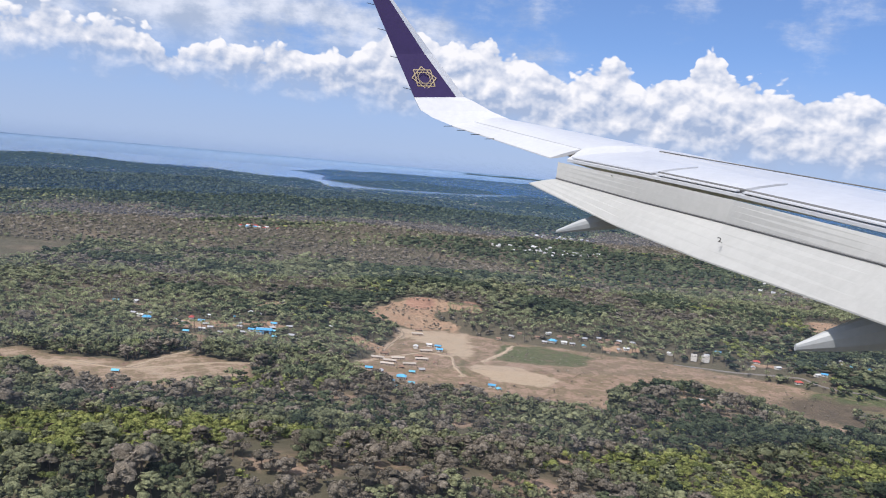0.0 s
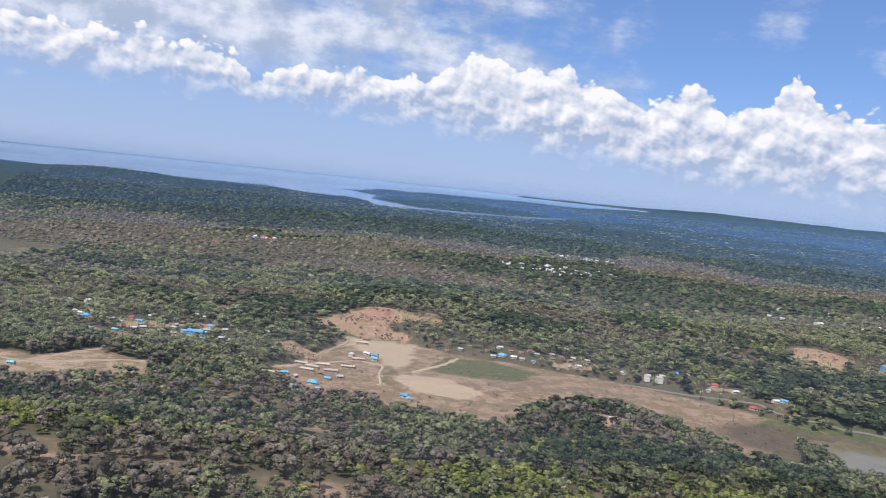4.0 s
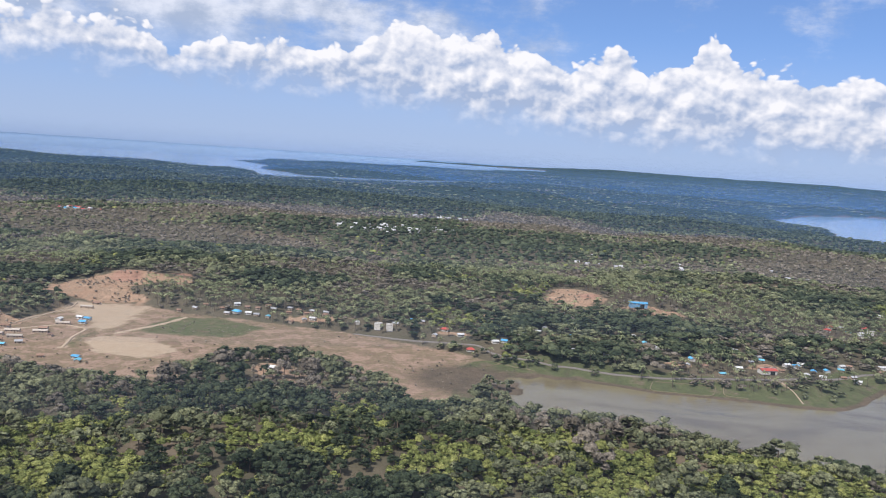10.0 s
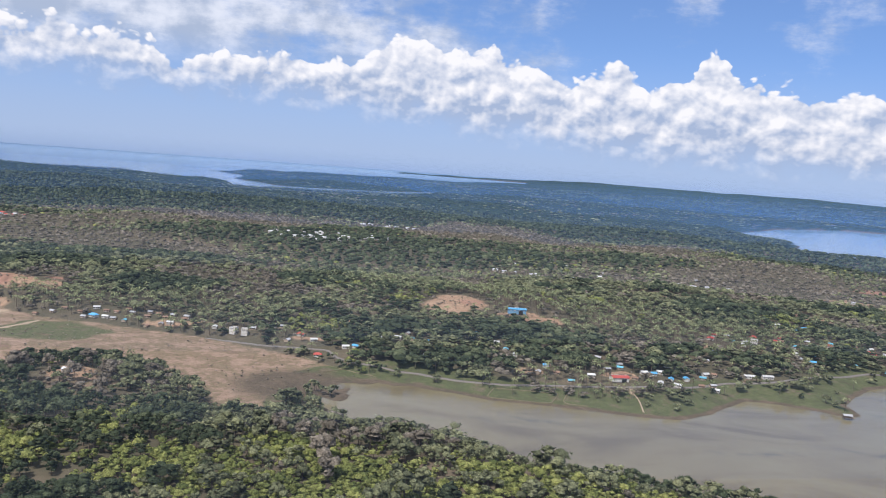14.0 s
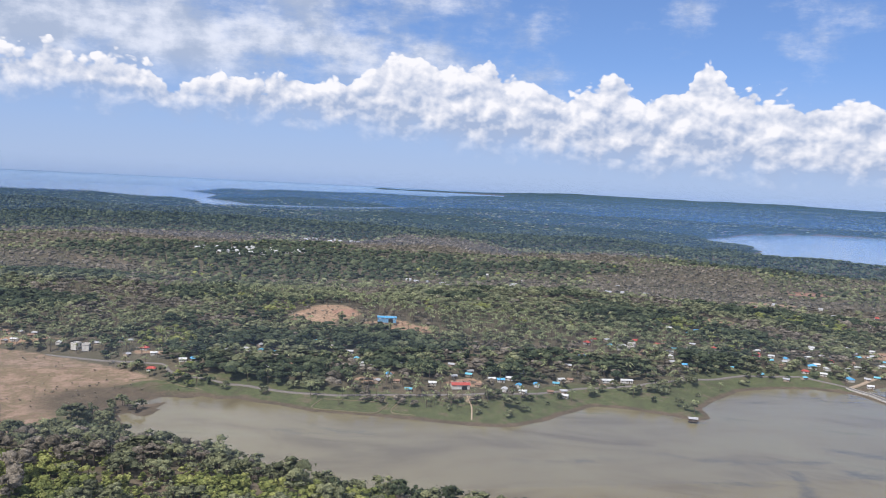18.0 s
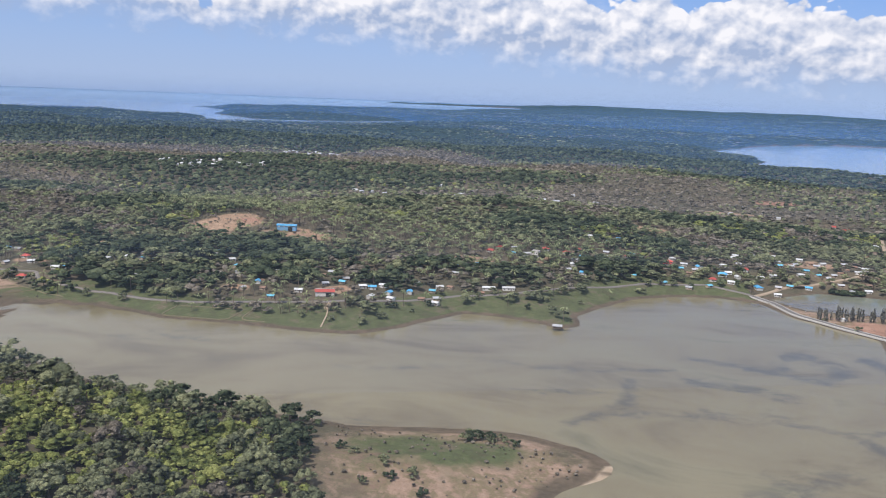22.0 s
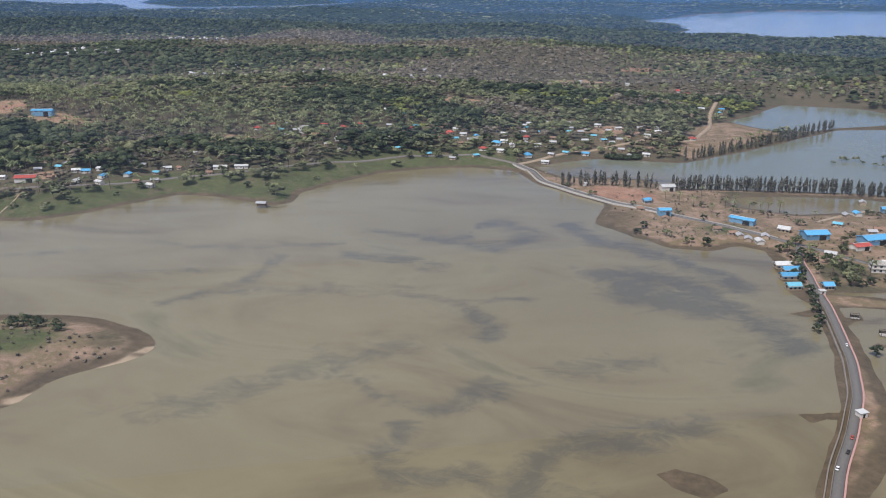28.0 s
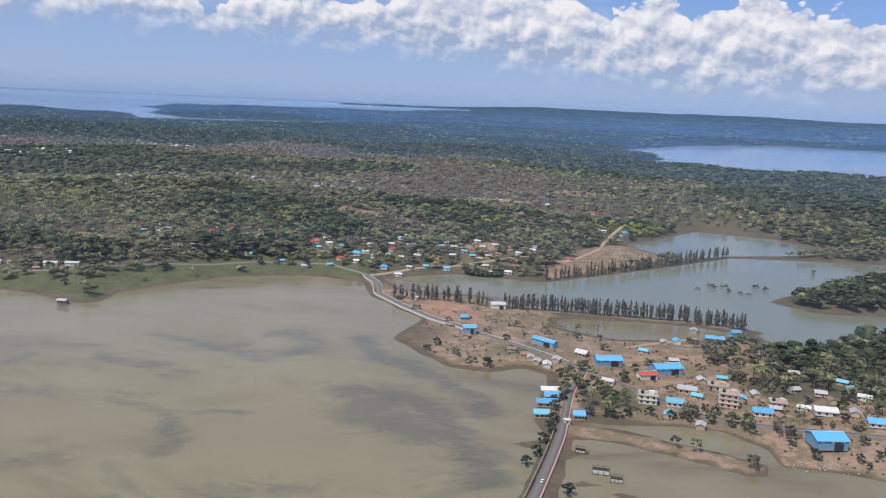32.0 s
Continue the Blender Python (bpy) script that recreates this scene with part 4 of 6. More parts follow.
def proto_palm(seed):
    g = np.random.default_rng(seed)
    vs, fs, base = [], [], 0
    for k in range(9):
        a = k * 0.698 + g.uniform(-0.2, 0.2)
        up, ln = g.uniform(-0.05, 0.16), g.uniform(0.26, 0.36)
        d, s = np.array((math.cos(a), math.sin(a), 0)), np.array((-math.sin(a), math.cos(a), 0)) * 0.045
        z = np.array((0, 0, 1.0))
        top = z * 0.86
        vs.append(np.array((top, top + d * ln * 0.5 + z * up + s, top + d * ln * 0.5 + z * up - s, top + d * ln + z * (up - 0.14))))
        fs.append(np.array(((0, 1, 2), (1, 3, 2))) + base)
        base += 4
    tv, tf = [], []
    for z, rad in ((0, 0.02), (0.86, 0.011)):
        for k in range(3):
            tv.append((rad * math.cos(k * 2.094) + 0.03 * z, rad * math.sin(k * 2.094), z))
    for k in range(3):
        m = (k + 1) % 3
        tf += [(k, m, 3 + m), (k, 3 + m, 3 + k)]
    return (np.concatenate(vs), np.concatenate(fs)), (np.array(tv), np.array(tf))


def planted(protos, x, y, z, size, spread):
    """Copies of the prototypes at the places given, as one pair of arrays for crowns and one for trunks."""
    which = rng.integers(0, len(protos), len(x))
    out = []
    for part_no in (0, 1):
        vs, fs, tones, base = [], [], [], 0
        for k, p in enumerate(protos):
            v, f = p[part_no]
            pick = np.nonzero(which == k)[0]
            if len(pick) == 0 or len(v) == 0:
                continue
            a = np.random.default_rng(k).uniform(0, 6.283, len(pick))
            ca, sa, s, w = np.cos(a)[:, None], np.sin(a)[:, None], size[pick][:, None], spread[pick][:, None]
            vx = (v[:, 0] * ca - v[:, 1] * sa) * s * w + x[pick][:, None]
            vy = (v[:, 0] * sa + v[:, 1] * ca) * s * w + y[pick][:, None]
            vz = v[:, 2] * s + z[pick][:, None]
            vs.append(np.stack([vx, vy, vz], 2).reshape(-1, 3))
            fs.append((f[None] + (np.arange(len(pick)) * len(v))[:, None, None]).reshape(-1, 3) + base)
            tones.append(np.repeat(np.random.default_rng(k + 90).uniform(0, 1, len(pick)), len(v)))
            base += len(pick) * len(v)
        out.append((np.concatenate(vs), np.concatenate(fs), np.concatenate(tones)) if vs else None)
    return out


def foliage(name, v, f, tone, mat):
    """Crowns as one smooth mesh, with the tone of each tree."""
    me = mesh_from(name, v, f)
    me.shade_smooth()
    me.materials.append(mat)
    a = me.attributes.new("tone", "FLOAT", "POINT")
    a.data.foreach_set("value", np.broadcast_to(np.asarray(tone, np.float32), len(v)).copy())
    return me


def grove(name, protos, x, y, size, spread, mat, label, category="woods", sink=0.0):
    if len(x) == 0:
        return None
    z = land_height(x, y) - sink
    crown, trunk = planted(protos, x, y, z, size, spread)
    me = foliage(name, far_fold(crown[0]), crown[1], crown[2], mat)
    ob = tagged(new(name, me), label, category, kind="stuff")
    if trunk is not None:
        tm = mesh_from("trunks", far_fold(trunk[0]), trunk[1])
        tm.materials.append(BARK)
        t = tagged(new("trunks", tm), kind="stuff")
        t.parent = ob
    return ob


def scattered(x0, x1, y0, y1, step):
    gx, gy = np.meshgrid(np.arange(x0, x1, step), np.arange(y0, y1, step))
    gx, gy = gx.ravel(), gy.ravel()
    return gx + rng.uniform(-0.5, 0.5, gx.shape) * step, gy + rng.uniform(-0.5, 0.5, gx.shape) * step


def in_sight(x, y, spare=40):
    return (x > -0.62 * y - spare) & (x < 1000 + 0.52 * (y - 200) + spare)


NEAR = [proto_tree(13, 91, 0.9 + 0.07 * k, 0.92 + 0.03 * (k % 4), seed=k, sides=5) for k in range(8)]
FURTHER = [proto_tree(6, 48, 0.9 + 0.06 * k, seed=10 + k, limbs=0, sides=4) for k in range(6)]
MIDS = [proto_tree(3, 12, 0.9, seed=20 + k, trunk=False, sides=4) for k in range(6)]
FARS = [proto_tree(1, 0, 1.2, 0.6, seed=40 + k, trunk=False, sides=4) for k in range(6)]
SMALLS = [proto_tree(1, 4, 1.2, 0.6, seed=140 + k, trunk=False, sides=5) for k in range(4)]
PALMS = [proto_palm(60 + k) for k in range(5)]
DRIES = [proto_tree(6, 78, 0.9, seed=80 + k, sides=5) for k in range(5)]
SHRUBS = [proto_tree(3, 30, 1.2, 0.7, seed=100 + k, limbs=0, sides=5) for k in range(5)]
# how the kinds of wood lie on the land: x, y, half width, half depth
DARK_AT = ((500, 735, 50, 16), (590, 737, 36, 18), (680, 770, 36, 18), (760, 832, 36, 16), (20, 1075, 150, 42), (-180, 1167, 70, 30), (-307, 1112, 60, 30), (115, 893, 75, 34), (350, 1270, 120, 46), (424, 712, 55, 26), (377, 785, 40, 25), (470, 790, 70, 30), (-150, 860, 50, 24), (-40, 960, 60, 20), (620, 790, 40, 22), (700, 980, 70, 26),
           (540, 1010, 50, 18), (820, 930, 46, 20), (-420, 1000, 80, 30), (-280, 840, 50, 24), (900, 1090, 90, 24), (120, 1430, 110, 30), (-480, 1500, 140, 60), (700, 1500, 160, 60), (240, 980, 40, 20))
DRY_WOODS = ((-169, 1522, 110, 60), (-67, 1748, 150, 80), (-786, 2161, 200, 120), (-671, 1604, 150, 80), (-5, 1215, 90, 36), (-97, 811, 45, 22), (182, 1081, 80, 50), (258, 918, 60, 36), (474, 1996, 180, 80), (434, 1798, 110, 50), (-330, 930, 60, 26),
             (860, 870, 50, 22), (330, 850, 40, 24), (90, 1000, 50, 20), (1000, 1050, 60, 40))
PALM_AT = ((-220, 915, 90, 50), (484, 900, 110, 46), (590, 896, 90, 60), (316, 1022, 90, 50), (203, 860, 60, 30), (562, 1265, 160, 90), (60, 830, 60, 20), (760, 900, 80, 46), (430, 1110, 90, 40))


def strewn(px, py, spots):
    k = np.zeros(px.shape)
    for cx, cy, rx, ry in spots:
        k = np.maximum(k, bump_at(px, py, cx, cy, rx, ry, 1.0))
    return k


def bare(x, y):
    """How open the ground is: 1 where nothing grows."""
    k = np.zeros(x.shape)
    for q in (FLAT, SPIT_EAST, BROWN_FIELD, FIELD_WEST, FIELD_HIGH):
        k = np.maximum(k, sm(inside_distance(x, y, q), 8))
    for half, line in (SHORE_ROAD, CAUSEWAY, BAY_ROAD, TOWN_ROAD) + TRACKS:
        k = np.maximum(k, sm(half + 1.8 - line_distance(x, y, line), 2))
    for cx, cy, rad in SITES:
        k = np.maximum(k, (np.hypot(x - cx, (y - cy + rad * 0.35) * 0.8) < rad) * 1.0)
    return np.maximum(k, np.clip(clay_layer(x, y) * 1.3, 0, 1))


def sow(x0, x1, y0, y1, step, shore=9):
    x, y = scattered(x0, x1, y0, y1, step)
    keep = (water_depth(x, y) < -shore) & (bare(x, y) < 0.35) & in_sight(x, y)
    return x[keep], y[keep]


def split_kinds(x, y, seed, shares):
    """Which kind grows where, in patches: index by the shares' running sum."""
    k = 0.5 + 0.9 * waves(x, y, 95, seed, 3) + rng.uniform(-0.12, 0.12, x.shape)
    return np.searchsorted(np.cumsum(shares)[:-1], np.clip(k, 0, 0.9999))


MATS = (LEAF_DRY, LEAF_MID, LEAF_DARK, LEAF_YELLOW)
WORDS = ("dry leafless brown trees", "mixed green trees", "dense dark green trees", "sunlit yellow-green trees")
KINDS = ("dry_woods", "green_woods", "dark_woods", "yellow_woods")
# the wooded hill below the flight: yellow scrub and dry patches among the trees
x, y = sow(-420, 640, 225, 640, 6.6, 6)
keep = ~((x > 588) & (y < 520) & (x - 588 > (470 - y) * 0.35)) & (rng.uniform(0, 1, x.shape) < 0.93)
x, y = x[keep], y[keep]
kind = split_kinds(x, y, 31, (0.24, 0.34, 0.36, 0.06))
yell, dry = np.zeros(x.shape), np.zeros(x.shape)
for cx, cy, rad in YELLOW_AT:
    yell = np.maximum(yell, bump_at(x, y, cx, cy, rad * 1.35, rad * 0.95, 1.0))
for cx, cy, rad in DRY_AT:
    dry = np.maximum(dry, bump_at(x, y, cx, cy, rad, rad * 0.7, 1.0))
u = rng.uniform(0, 1, x.shape)
kind = np.where(yell * 1.0 > u, 3, np.where(dry * 1.1 > u, np.where(u < 0.6, 0, 1), kind))
kind = np.where((dry > 0.35) & (rng.uniform(0, 1, x.shape) < 0.4), 9, kind)
kind = np.where((kind == 0) & (x > 230) & (rng.uniform(0, 1, x.shape) < 0.6), 1, kind)
u = rng.uniform(0, 1, x.shape)
kind = np.where((x < 130) & (kind == 2) & (u < 0.62), np.where(u < 0.24, 0, np.where(u < 0.40, 3, 1)), kind)
for k in range(4):
    p = kind == k
    size = 4.6 + 7.6 * rng.uniform(0, 1, p.sum()) ** 1.6 if k < 3 else rng.uniform(4.2, 7.2, p.sum())
    size = np.where(rng.uniform(0, 1, p.sum()) < 0.06, size * 1.4, size) * (1 + 0.18 * waves(x[p], y[p], 45, 47))
    wide = rng.uniform(1.0, 1.55, p.sum())
    off = (y[p] - 0.23 * x[p] > 345) & (k in (1, 2))
    for far_row, kinds_of in ((0, (DRIES, NEAR, NEAR, SHRUBS)[k]), (1, FURTHER)):
        q = off == bool(far_row)
        grove(KINDS[k], kinds_of, x[p][q], y[p][q], size[q], wide[q], MATS[k], WORDS[k] + " covering the near hill")
x, y = sow(-420, 600, 225, 500, 3.6, 6)
yell = np.zeros(x.shape)
for cx, cy, rad in YELLOW_AT:
    yell = np.maximum(yell, bump_at(x, y, cx, cy, rad * 1.3, rad * 0.9, 1.0))
p = (yell > rng.uniform(0.3, 1.15, x.shape)) & ~((x > 588) & (y < 520))
grove("yellow_scrub", SHRUBS, x[p], y[p], rng.uniform(2.6, 5.2, p.sum()), rng.uniform(1.3, 2.0, p.sum()), LEAF_YELLOW, "low yellow-green scrub under the trees of the hill", "scrub")
# tufts and small bushes on the open dry ground
for poly, step, share in ((SPIT_EAST, 3.2, 0.25), (FLAT, 5.0, 0.16), (BROWN_FIELD, 5.0, 0.12), (EAST_YARD, 3.0, 0.4), (shape((595, 500), (722, 471), (690, 425), (600, 430)), 3.2, 0.3)):
    x, y = scattered(poly[:, 0].min(), poly[:, 0].max(), poly[:, 1].min(), poly[:, 1].max(), step)
    p = (inside_distance(x, y, poly) > 2) & (water_depth(x, y) < -4) & (rng.uniform(0, 1, x.shape) < share * (1 + 1.6 * waves(x, y, 30, 61))) & (sand_layer(x, y) < 0.3)
    for half, line in (CAUSEWAY, BAY_ROAD):
        p &= line_distance(x, y, line) > half + 1.5
    grove("dry_tufts", SMALLS, x[p], y[p], rng.uniform(0.5, 1.9, p.sum()), rng.uniform(1.2, 2.2, p.sum()), LEAF_MID if share == 0.4 else LEAF_DRY, "dry tufts and low bushes on open ground", "tufts")
# trees and bushes between the houses of the east
x, y = scattered(985, 1190, 500, 700, 5.0)
p = (water_depth(x, y) < -6) & (rng.uniform(0, 1, x.shape) < np.where((x > 1078) & (y > 556), 0.95, np.where(y < 600, 0.5, 0.07)) * (1 + 1.2 * waves(x, y, 30, 65)))
for half, line in (CAUSEWAY, BAY_ROAD):
    p &= line_distance(x, y, line) > half + 2
for cx, cy, rad in SITES:
    p &= np.hypot(x - cx, y - cy + 1.5) > rad
for k in range(3):
    q = p & (rng.integers(0, 3, x.shape) == k)
    grove("village_trees", FURTHER, x[q], y[q], rng.uniform(2.4, 6.2, q.sum()), rng.uniform(0.9, 1.4, q.sum()), (LEAF_DARK, LEAF_MID, LEAF_DRY)[k], "small trees and bushes between the village houses", "trees")
# scrub creeping back over the bare clay
x, y = scattered(-340, 1000, 560, 1120, 4.2)
cl = clay_layer(x, y)
p = (cl > 0.2) & (rng.uniform(0, 1, x.shape) < 0.16 + 0.5 * (waves(x, y, 22, 63) > 0.12)) & (water_depth(x, y) < -9)
for cx, cy, rad in SITES:
    p &= np.hypot(x - cx, y - cy) > 0.8 * rad
grove("clearing_scrub", SMALLS, x[p], y[p], rng.uniform(0.8, 3.4, p.sum()), rng.uniform(1.2, 2.0, p.sum()), LEAF_DRY, "low dry scrub on bare clay clearings", "scrub")
# woods behind the flight
x, y = scattered(-420, 1300, -600, 225, 24)
keep = (water_depth(x, y) < -8) & ~((x > 560) & (y > 90))
grove("woods", FURTHER, x[keep], y[keep], rng.uniform(8, 13, keep.sum()), rng.uniform(1.2, 1.9, keep.sum()), LEAF_MID, "mixed green trees covering the land behind")
# the far side of the bay
x, y = sow(-520, 1500, 540, 1120, 6.6, 9)
bank = (water_depth(x, y) > -np.where(x < 520, 19, 26)) & ((y < np.interp(x, SHORE_ROAD[1][:, 0], SHORE_ROAD[1][:, 1]) + 2) | (x > 860))
keep = ((y > 640) | (x < -60) | (x > 1003)) & (~bank | (x > 860) | (rng.uniform(0, 1, x.shape) < np.where(waves(x, y, 40, 41) > 0.2, 0.25, 0.02)))
keep &= ~((x > 1000) & (x < 1110) & (y < 640) & (rng.uniform(0, 1, x.shape) < 0.15))
x, y = x[keep], y[keep]
mang = (inside_distance(x, y, shape((1112, 716), (1123, 681), (1115, 640), (1100, 590), (1260, 560), (1420, 640), (1420, 800), (1240, 815), (1180, 790), (1180, 750))) > 0) | (inside_distance(x, y, ISLE) > 0)
darks, drys, palms = strewn(x, y, DARK_AT), strewn(x, y, DRY_WOODS), strewn(x, y, PALM_AT)
palm = (rng.uniform(0, 1, x.shape) < np.clip(0.48 - (y - 760) / 800 + 0.45 * waves(x, y, 70, 43) + 0.5 * palms - 0.6 * darks - 0.3 * drys, 0.02, 0.85)) & ~mang
grove("coconut_palms", PALMS, x[palm], y[palm], rng.uniform(7, 12, palm.sum()), rng.uniform(1.0, 1.4, palm.sum()), LEAF_PALM, "tall coconut palms among the houses", "palms")
kind = split_kinds(x, y, 33, (0.27, 0.40, 0.28, 0.05))
kind = np.where(mang, np.where(rng.uniform(0, 1, x.shape) < 0.7, 2, 1), kind)
kind = np.where(drys * 1.1 > rng.uniform(0.3, 1.0, x.shape), 0, kind)
kind = np.where(darks * 1.2 > rng.uniform(0.3, 1.0, x.shape), 2, kind)
east = (x > 985) & (y < 640)
kind = np.where((bump_at(x, y, 560, 930, 120, 60, 1.0) + bump_at(x, y, 760, 880, 60, 30, 0.8) > rng.uniform(0.35, 1.6, x.shape)), 3, kind)
kind = np.where((bump_at(x, y, 470, 790, 90, 40, 1.0) > rng.uniform(0.2, 1.0, x.shape)), 2, kind)
for k in range(4):
    p = (kind == k) & ~palm & (rng.uniform(0, 1, x.shape) < (0.72, 0.95, 1.0, 0.9)[k])
    size = rng.uniform(4.0, 7.0, p.sum()) + (0.0, 1.0, 1.5, 0.0)[k] + 3.0 * darks[p] + 3.5 * (rng.uniform(0, 1, p.sum()) < 0.07)
    grove(KINDS[k], MIDS, x[p], y[p], size * np.where(east[p], 0.62, 1.0), rng.uniform(1.3, 2.1, p.sum()), MATS[k], WORDS[k] + " beyond the bay")
# further woods, in broad patches, with dry openings
x, y = sow(-2200, 2700, 1120, 2750, 11.4, 20)
patch = waves(x, y, 330, 45, 4)
x, y, patch = x[patch > -0.8], y[patch > -0.8], patch[patch > -0.8]
deep = np.clip((y - 1850) / 350, 0, 1)
v = patch * 1.25 + 0.75 * deep + 0.02 + 0.25 * waves(x, y, 90, 46) + rng.uniform(-0.15, 0.15, x.shape) + 0.7 * strewn(x, y, DARK_AT) - 0.75 * strewn(x, y, DRY_WOODS) * (1 - 0.6 * deep) + 0.16 * np.clip((x - 350) / 200, 0, 1)
kind = np.where(v < -0.12, 0, np.where(v < 0.14, 1, np.where((v < 0.165) & (deep < 0.3), 3, 2)))
for k in range(4):
    p = kind == k
    grove(KINDS[k], FARS, x[p], y[p], rng.uniform(5.5, 11.5, p.sum()) * (0.65, 0.85, 1.1, 0.8)[k], rng.uniform(1.1, 1.9, p.sum()) * (1.2 if k == 0 else 1.0), MATS[k], WORDS[k] + " in the middle distance")
x, y = sow(-4200, 4500, 2700, 7200, 34, 20)
kind = split_kinds(x, y, 37, (0.1, 0.3, 0.6, 0.0))
for k in range(3):
    p = kind == k
    grove(KINDS[k], FARS, x[p], y[p], rng.uniform(5, 8.5, p.sum()), rng.uniform(2.2, 4.2, p.sum()), MATS[k], WORDS[k] + " on the far hills")


# ---------------------------------------------------------------- building blocks of things
def part(name, bm, mat, parent, label=""):
    me = bpy.data.meshes.new(name)
    bm.to_mesh(me)
    bm.free()
    me.materials.append(mat)
    ob = new(name, me)
    ob.parent = parent
    if label:
        ob["label"] = label
    return ob


def part_from(name, v, f, mat, parent, label=""):
    bm = bmesh.new()
    vs = [bm.verts.new(q) for q in v]
    for q in f:
        bm.faces.new([vs[k] for k in q])
    bmesh.ops.recalc_face_normals(bm, faces=bm.faces)
    return part(name, bm, mat, parent, label)


def box(w, d, h, at=(0, 0, 0), bev=0.0):
    """A block standing on at."""
    bm = bmesh.new()
    bmesh.ops.create_cube(bm, size=1, matrix=Matrix.Translation((at[0], at[1], at[2] + h / 2)) @ Matrix.Diagonal((w, d, h, 1)))
    if bev:
        bmesh.ops.bevel(bm, geom=list(bm.edges), offset=bev, segments=1, affect="EDGES")
    return bm


def rod(r0, r1, a, b, sides=8):
    bm = bmesh.new()
    a, b = Vector(a), Vector(b)
    m = Matrix.Translation((a + b) / 2) @ (b - a).to_track_quat("Z", "Y").to_matrix().to_4x4()
    bmesh.ops.create_cone(bm, cap_ends=True, segments=sides, radius1=r0, radius2=r1, depth=(b - a).length, matrix=m)
    return bm


def gable(w, d, z, rise, over=0.5, thick=0.12):
    """A pitched roof with its ridge along x, eaves at z, as thick sheets."""
    x, y, lo = w / 2 + over, d / 2 + over, z - rise * over / (d / 2)
    top = [(-x, -y, lo), (x, -y, lo), (x, 0, z + rise), (-x, 0, z + rise), (x, y, lo), (-x, y, lo)]
    v = top + [(a, b, c - thick) for a, b, c in top]
    f = [(0, 1, 2, 3), (3, 2, 4, 5), (7, 6, 9, 8), (8, 9, 11, 10), (0, 6, 7, 1), (5, 4, 10, 11), (1, 7, 8, 2), (2, 8, 10, 4), (0, 3, 9, 6), (3, 5, 11, 9)]
    return v, f


def hip(w, d, z, rise, over=0.6, thick=0.12):
    x, y, r, lo = w / 2 + over, d / 2 + over, w / 2 - d * 0.35, z - rise * over / (d / 2)
    v = [(-x, -y, lo), (x, -y, lo), (x, y, lo), (-x, y, lo), (-r, 0, z + rise), (r, 0, z + rise)] + [(-x, -y, lo - thick), (x, -y, lo - thick), (x, y, lo - thick), (-x, y, lo - thick)]
    f = [(0, 1, 5, 4), (1, 2, 5), (2, 3, 4, 5), (3, 0, 4), (0, 6, 7, 1), (1, 7, 8, 2), (2, 8, 9, 3), (3, 9, 6, 0), (9, 8, 7, 6)]
    return v, f


def gable_walls(w, d, h, rise):
    x, y = w / 2, d / 2
    v = [(-x, -y, 0), (x, -y, 0), (x, y, 0), (-x, y, 0), (-x, -y, h), (x, -y, h), (x, y, h), (-x, y, h), (-x, 0, h + rise), (x, 0, h + rise)]
    f = [(0, 1, 5, 4), (2, 3, 7, 6), (1, 2, 6, 9, 5), (3, 0, 4, 8, 7), (3, 2, 1, 0)]
    return v, f


def empty(name, x, y, z, turn=0.0):
    ob = new(name)
    ob.empty_display_size = 0.5
    ob.matrix_world = pose(x, y, z, 0, 0, turn)
    return ob


def ground_at(x, y):
    return max(0.0, float(land_height(np.array([float(x)]), np.array([float(y)]))[0]))


def openings(ob, w, d, h, n, mat):
    """A door and n windows, slightly proud of the long front and back."""
    part("door", box(0.9, 0.08, 2.0, (0.2 * w, -d / 2 - 0.02, 0)), BARK, ob)
    for k in range(n):
        x = (-0.38 + 0.76 * k / max(1, n - 1)) * w
        if abs(x - 0.2 * w) > 0.9:
            part("window", box(min(1.0, w * 0.14), 0.08, 0.9, (x, -d / 2 - 0.02, 1.0)), mat, ob)
    part("window", box(min(1.0, w * 0.14), 0.08, 0.9, (0, d / 2 + 0.02, 1.0)), mat, ob)


ROOF_TEAL = plain("roof_teal", (0.16, 0.46, 0.60), 0.5)
WALL_BLUE = plain("wall_blue", (0.16, 0.32, 0.48), 0.7)
WALL_PINK = plain("wall_pink", (0.58, 0.42, 0.38), 0.8)
PINK_PAINT = plain("pink_paint", (0.50, 0.29, 0.26), 0.8)
PALE_ROAD = plain("pale_road", (0.24, 0.215, 0.19), 0.85)


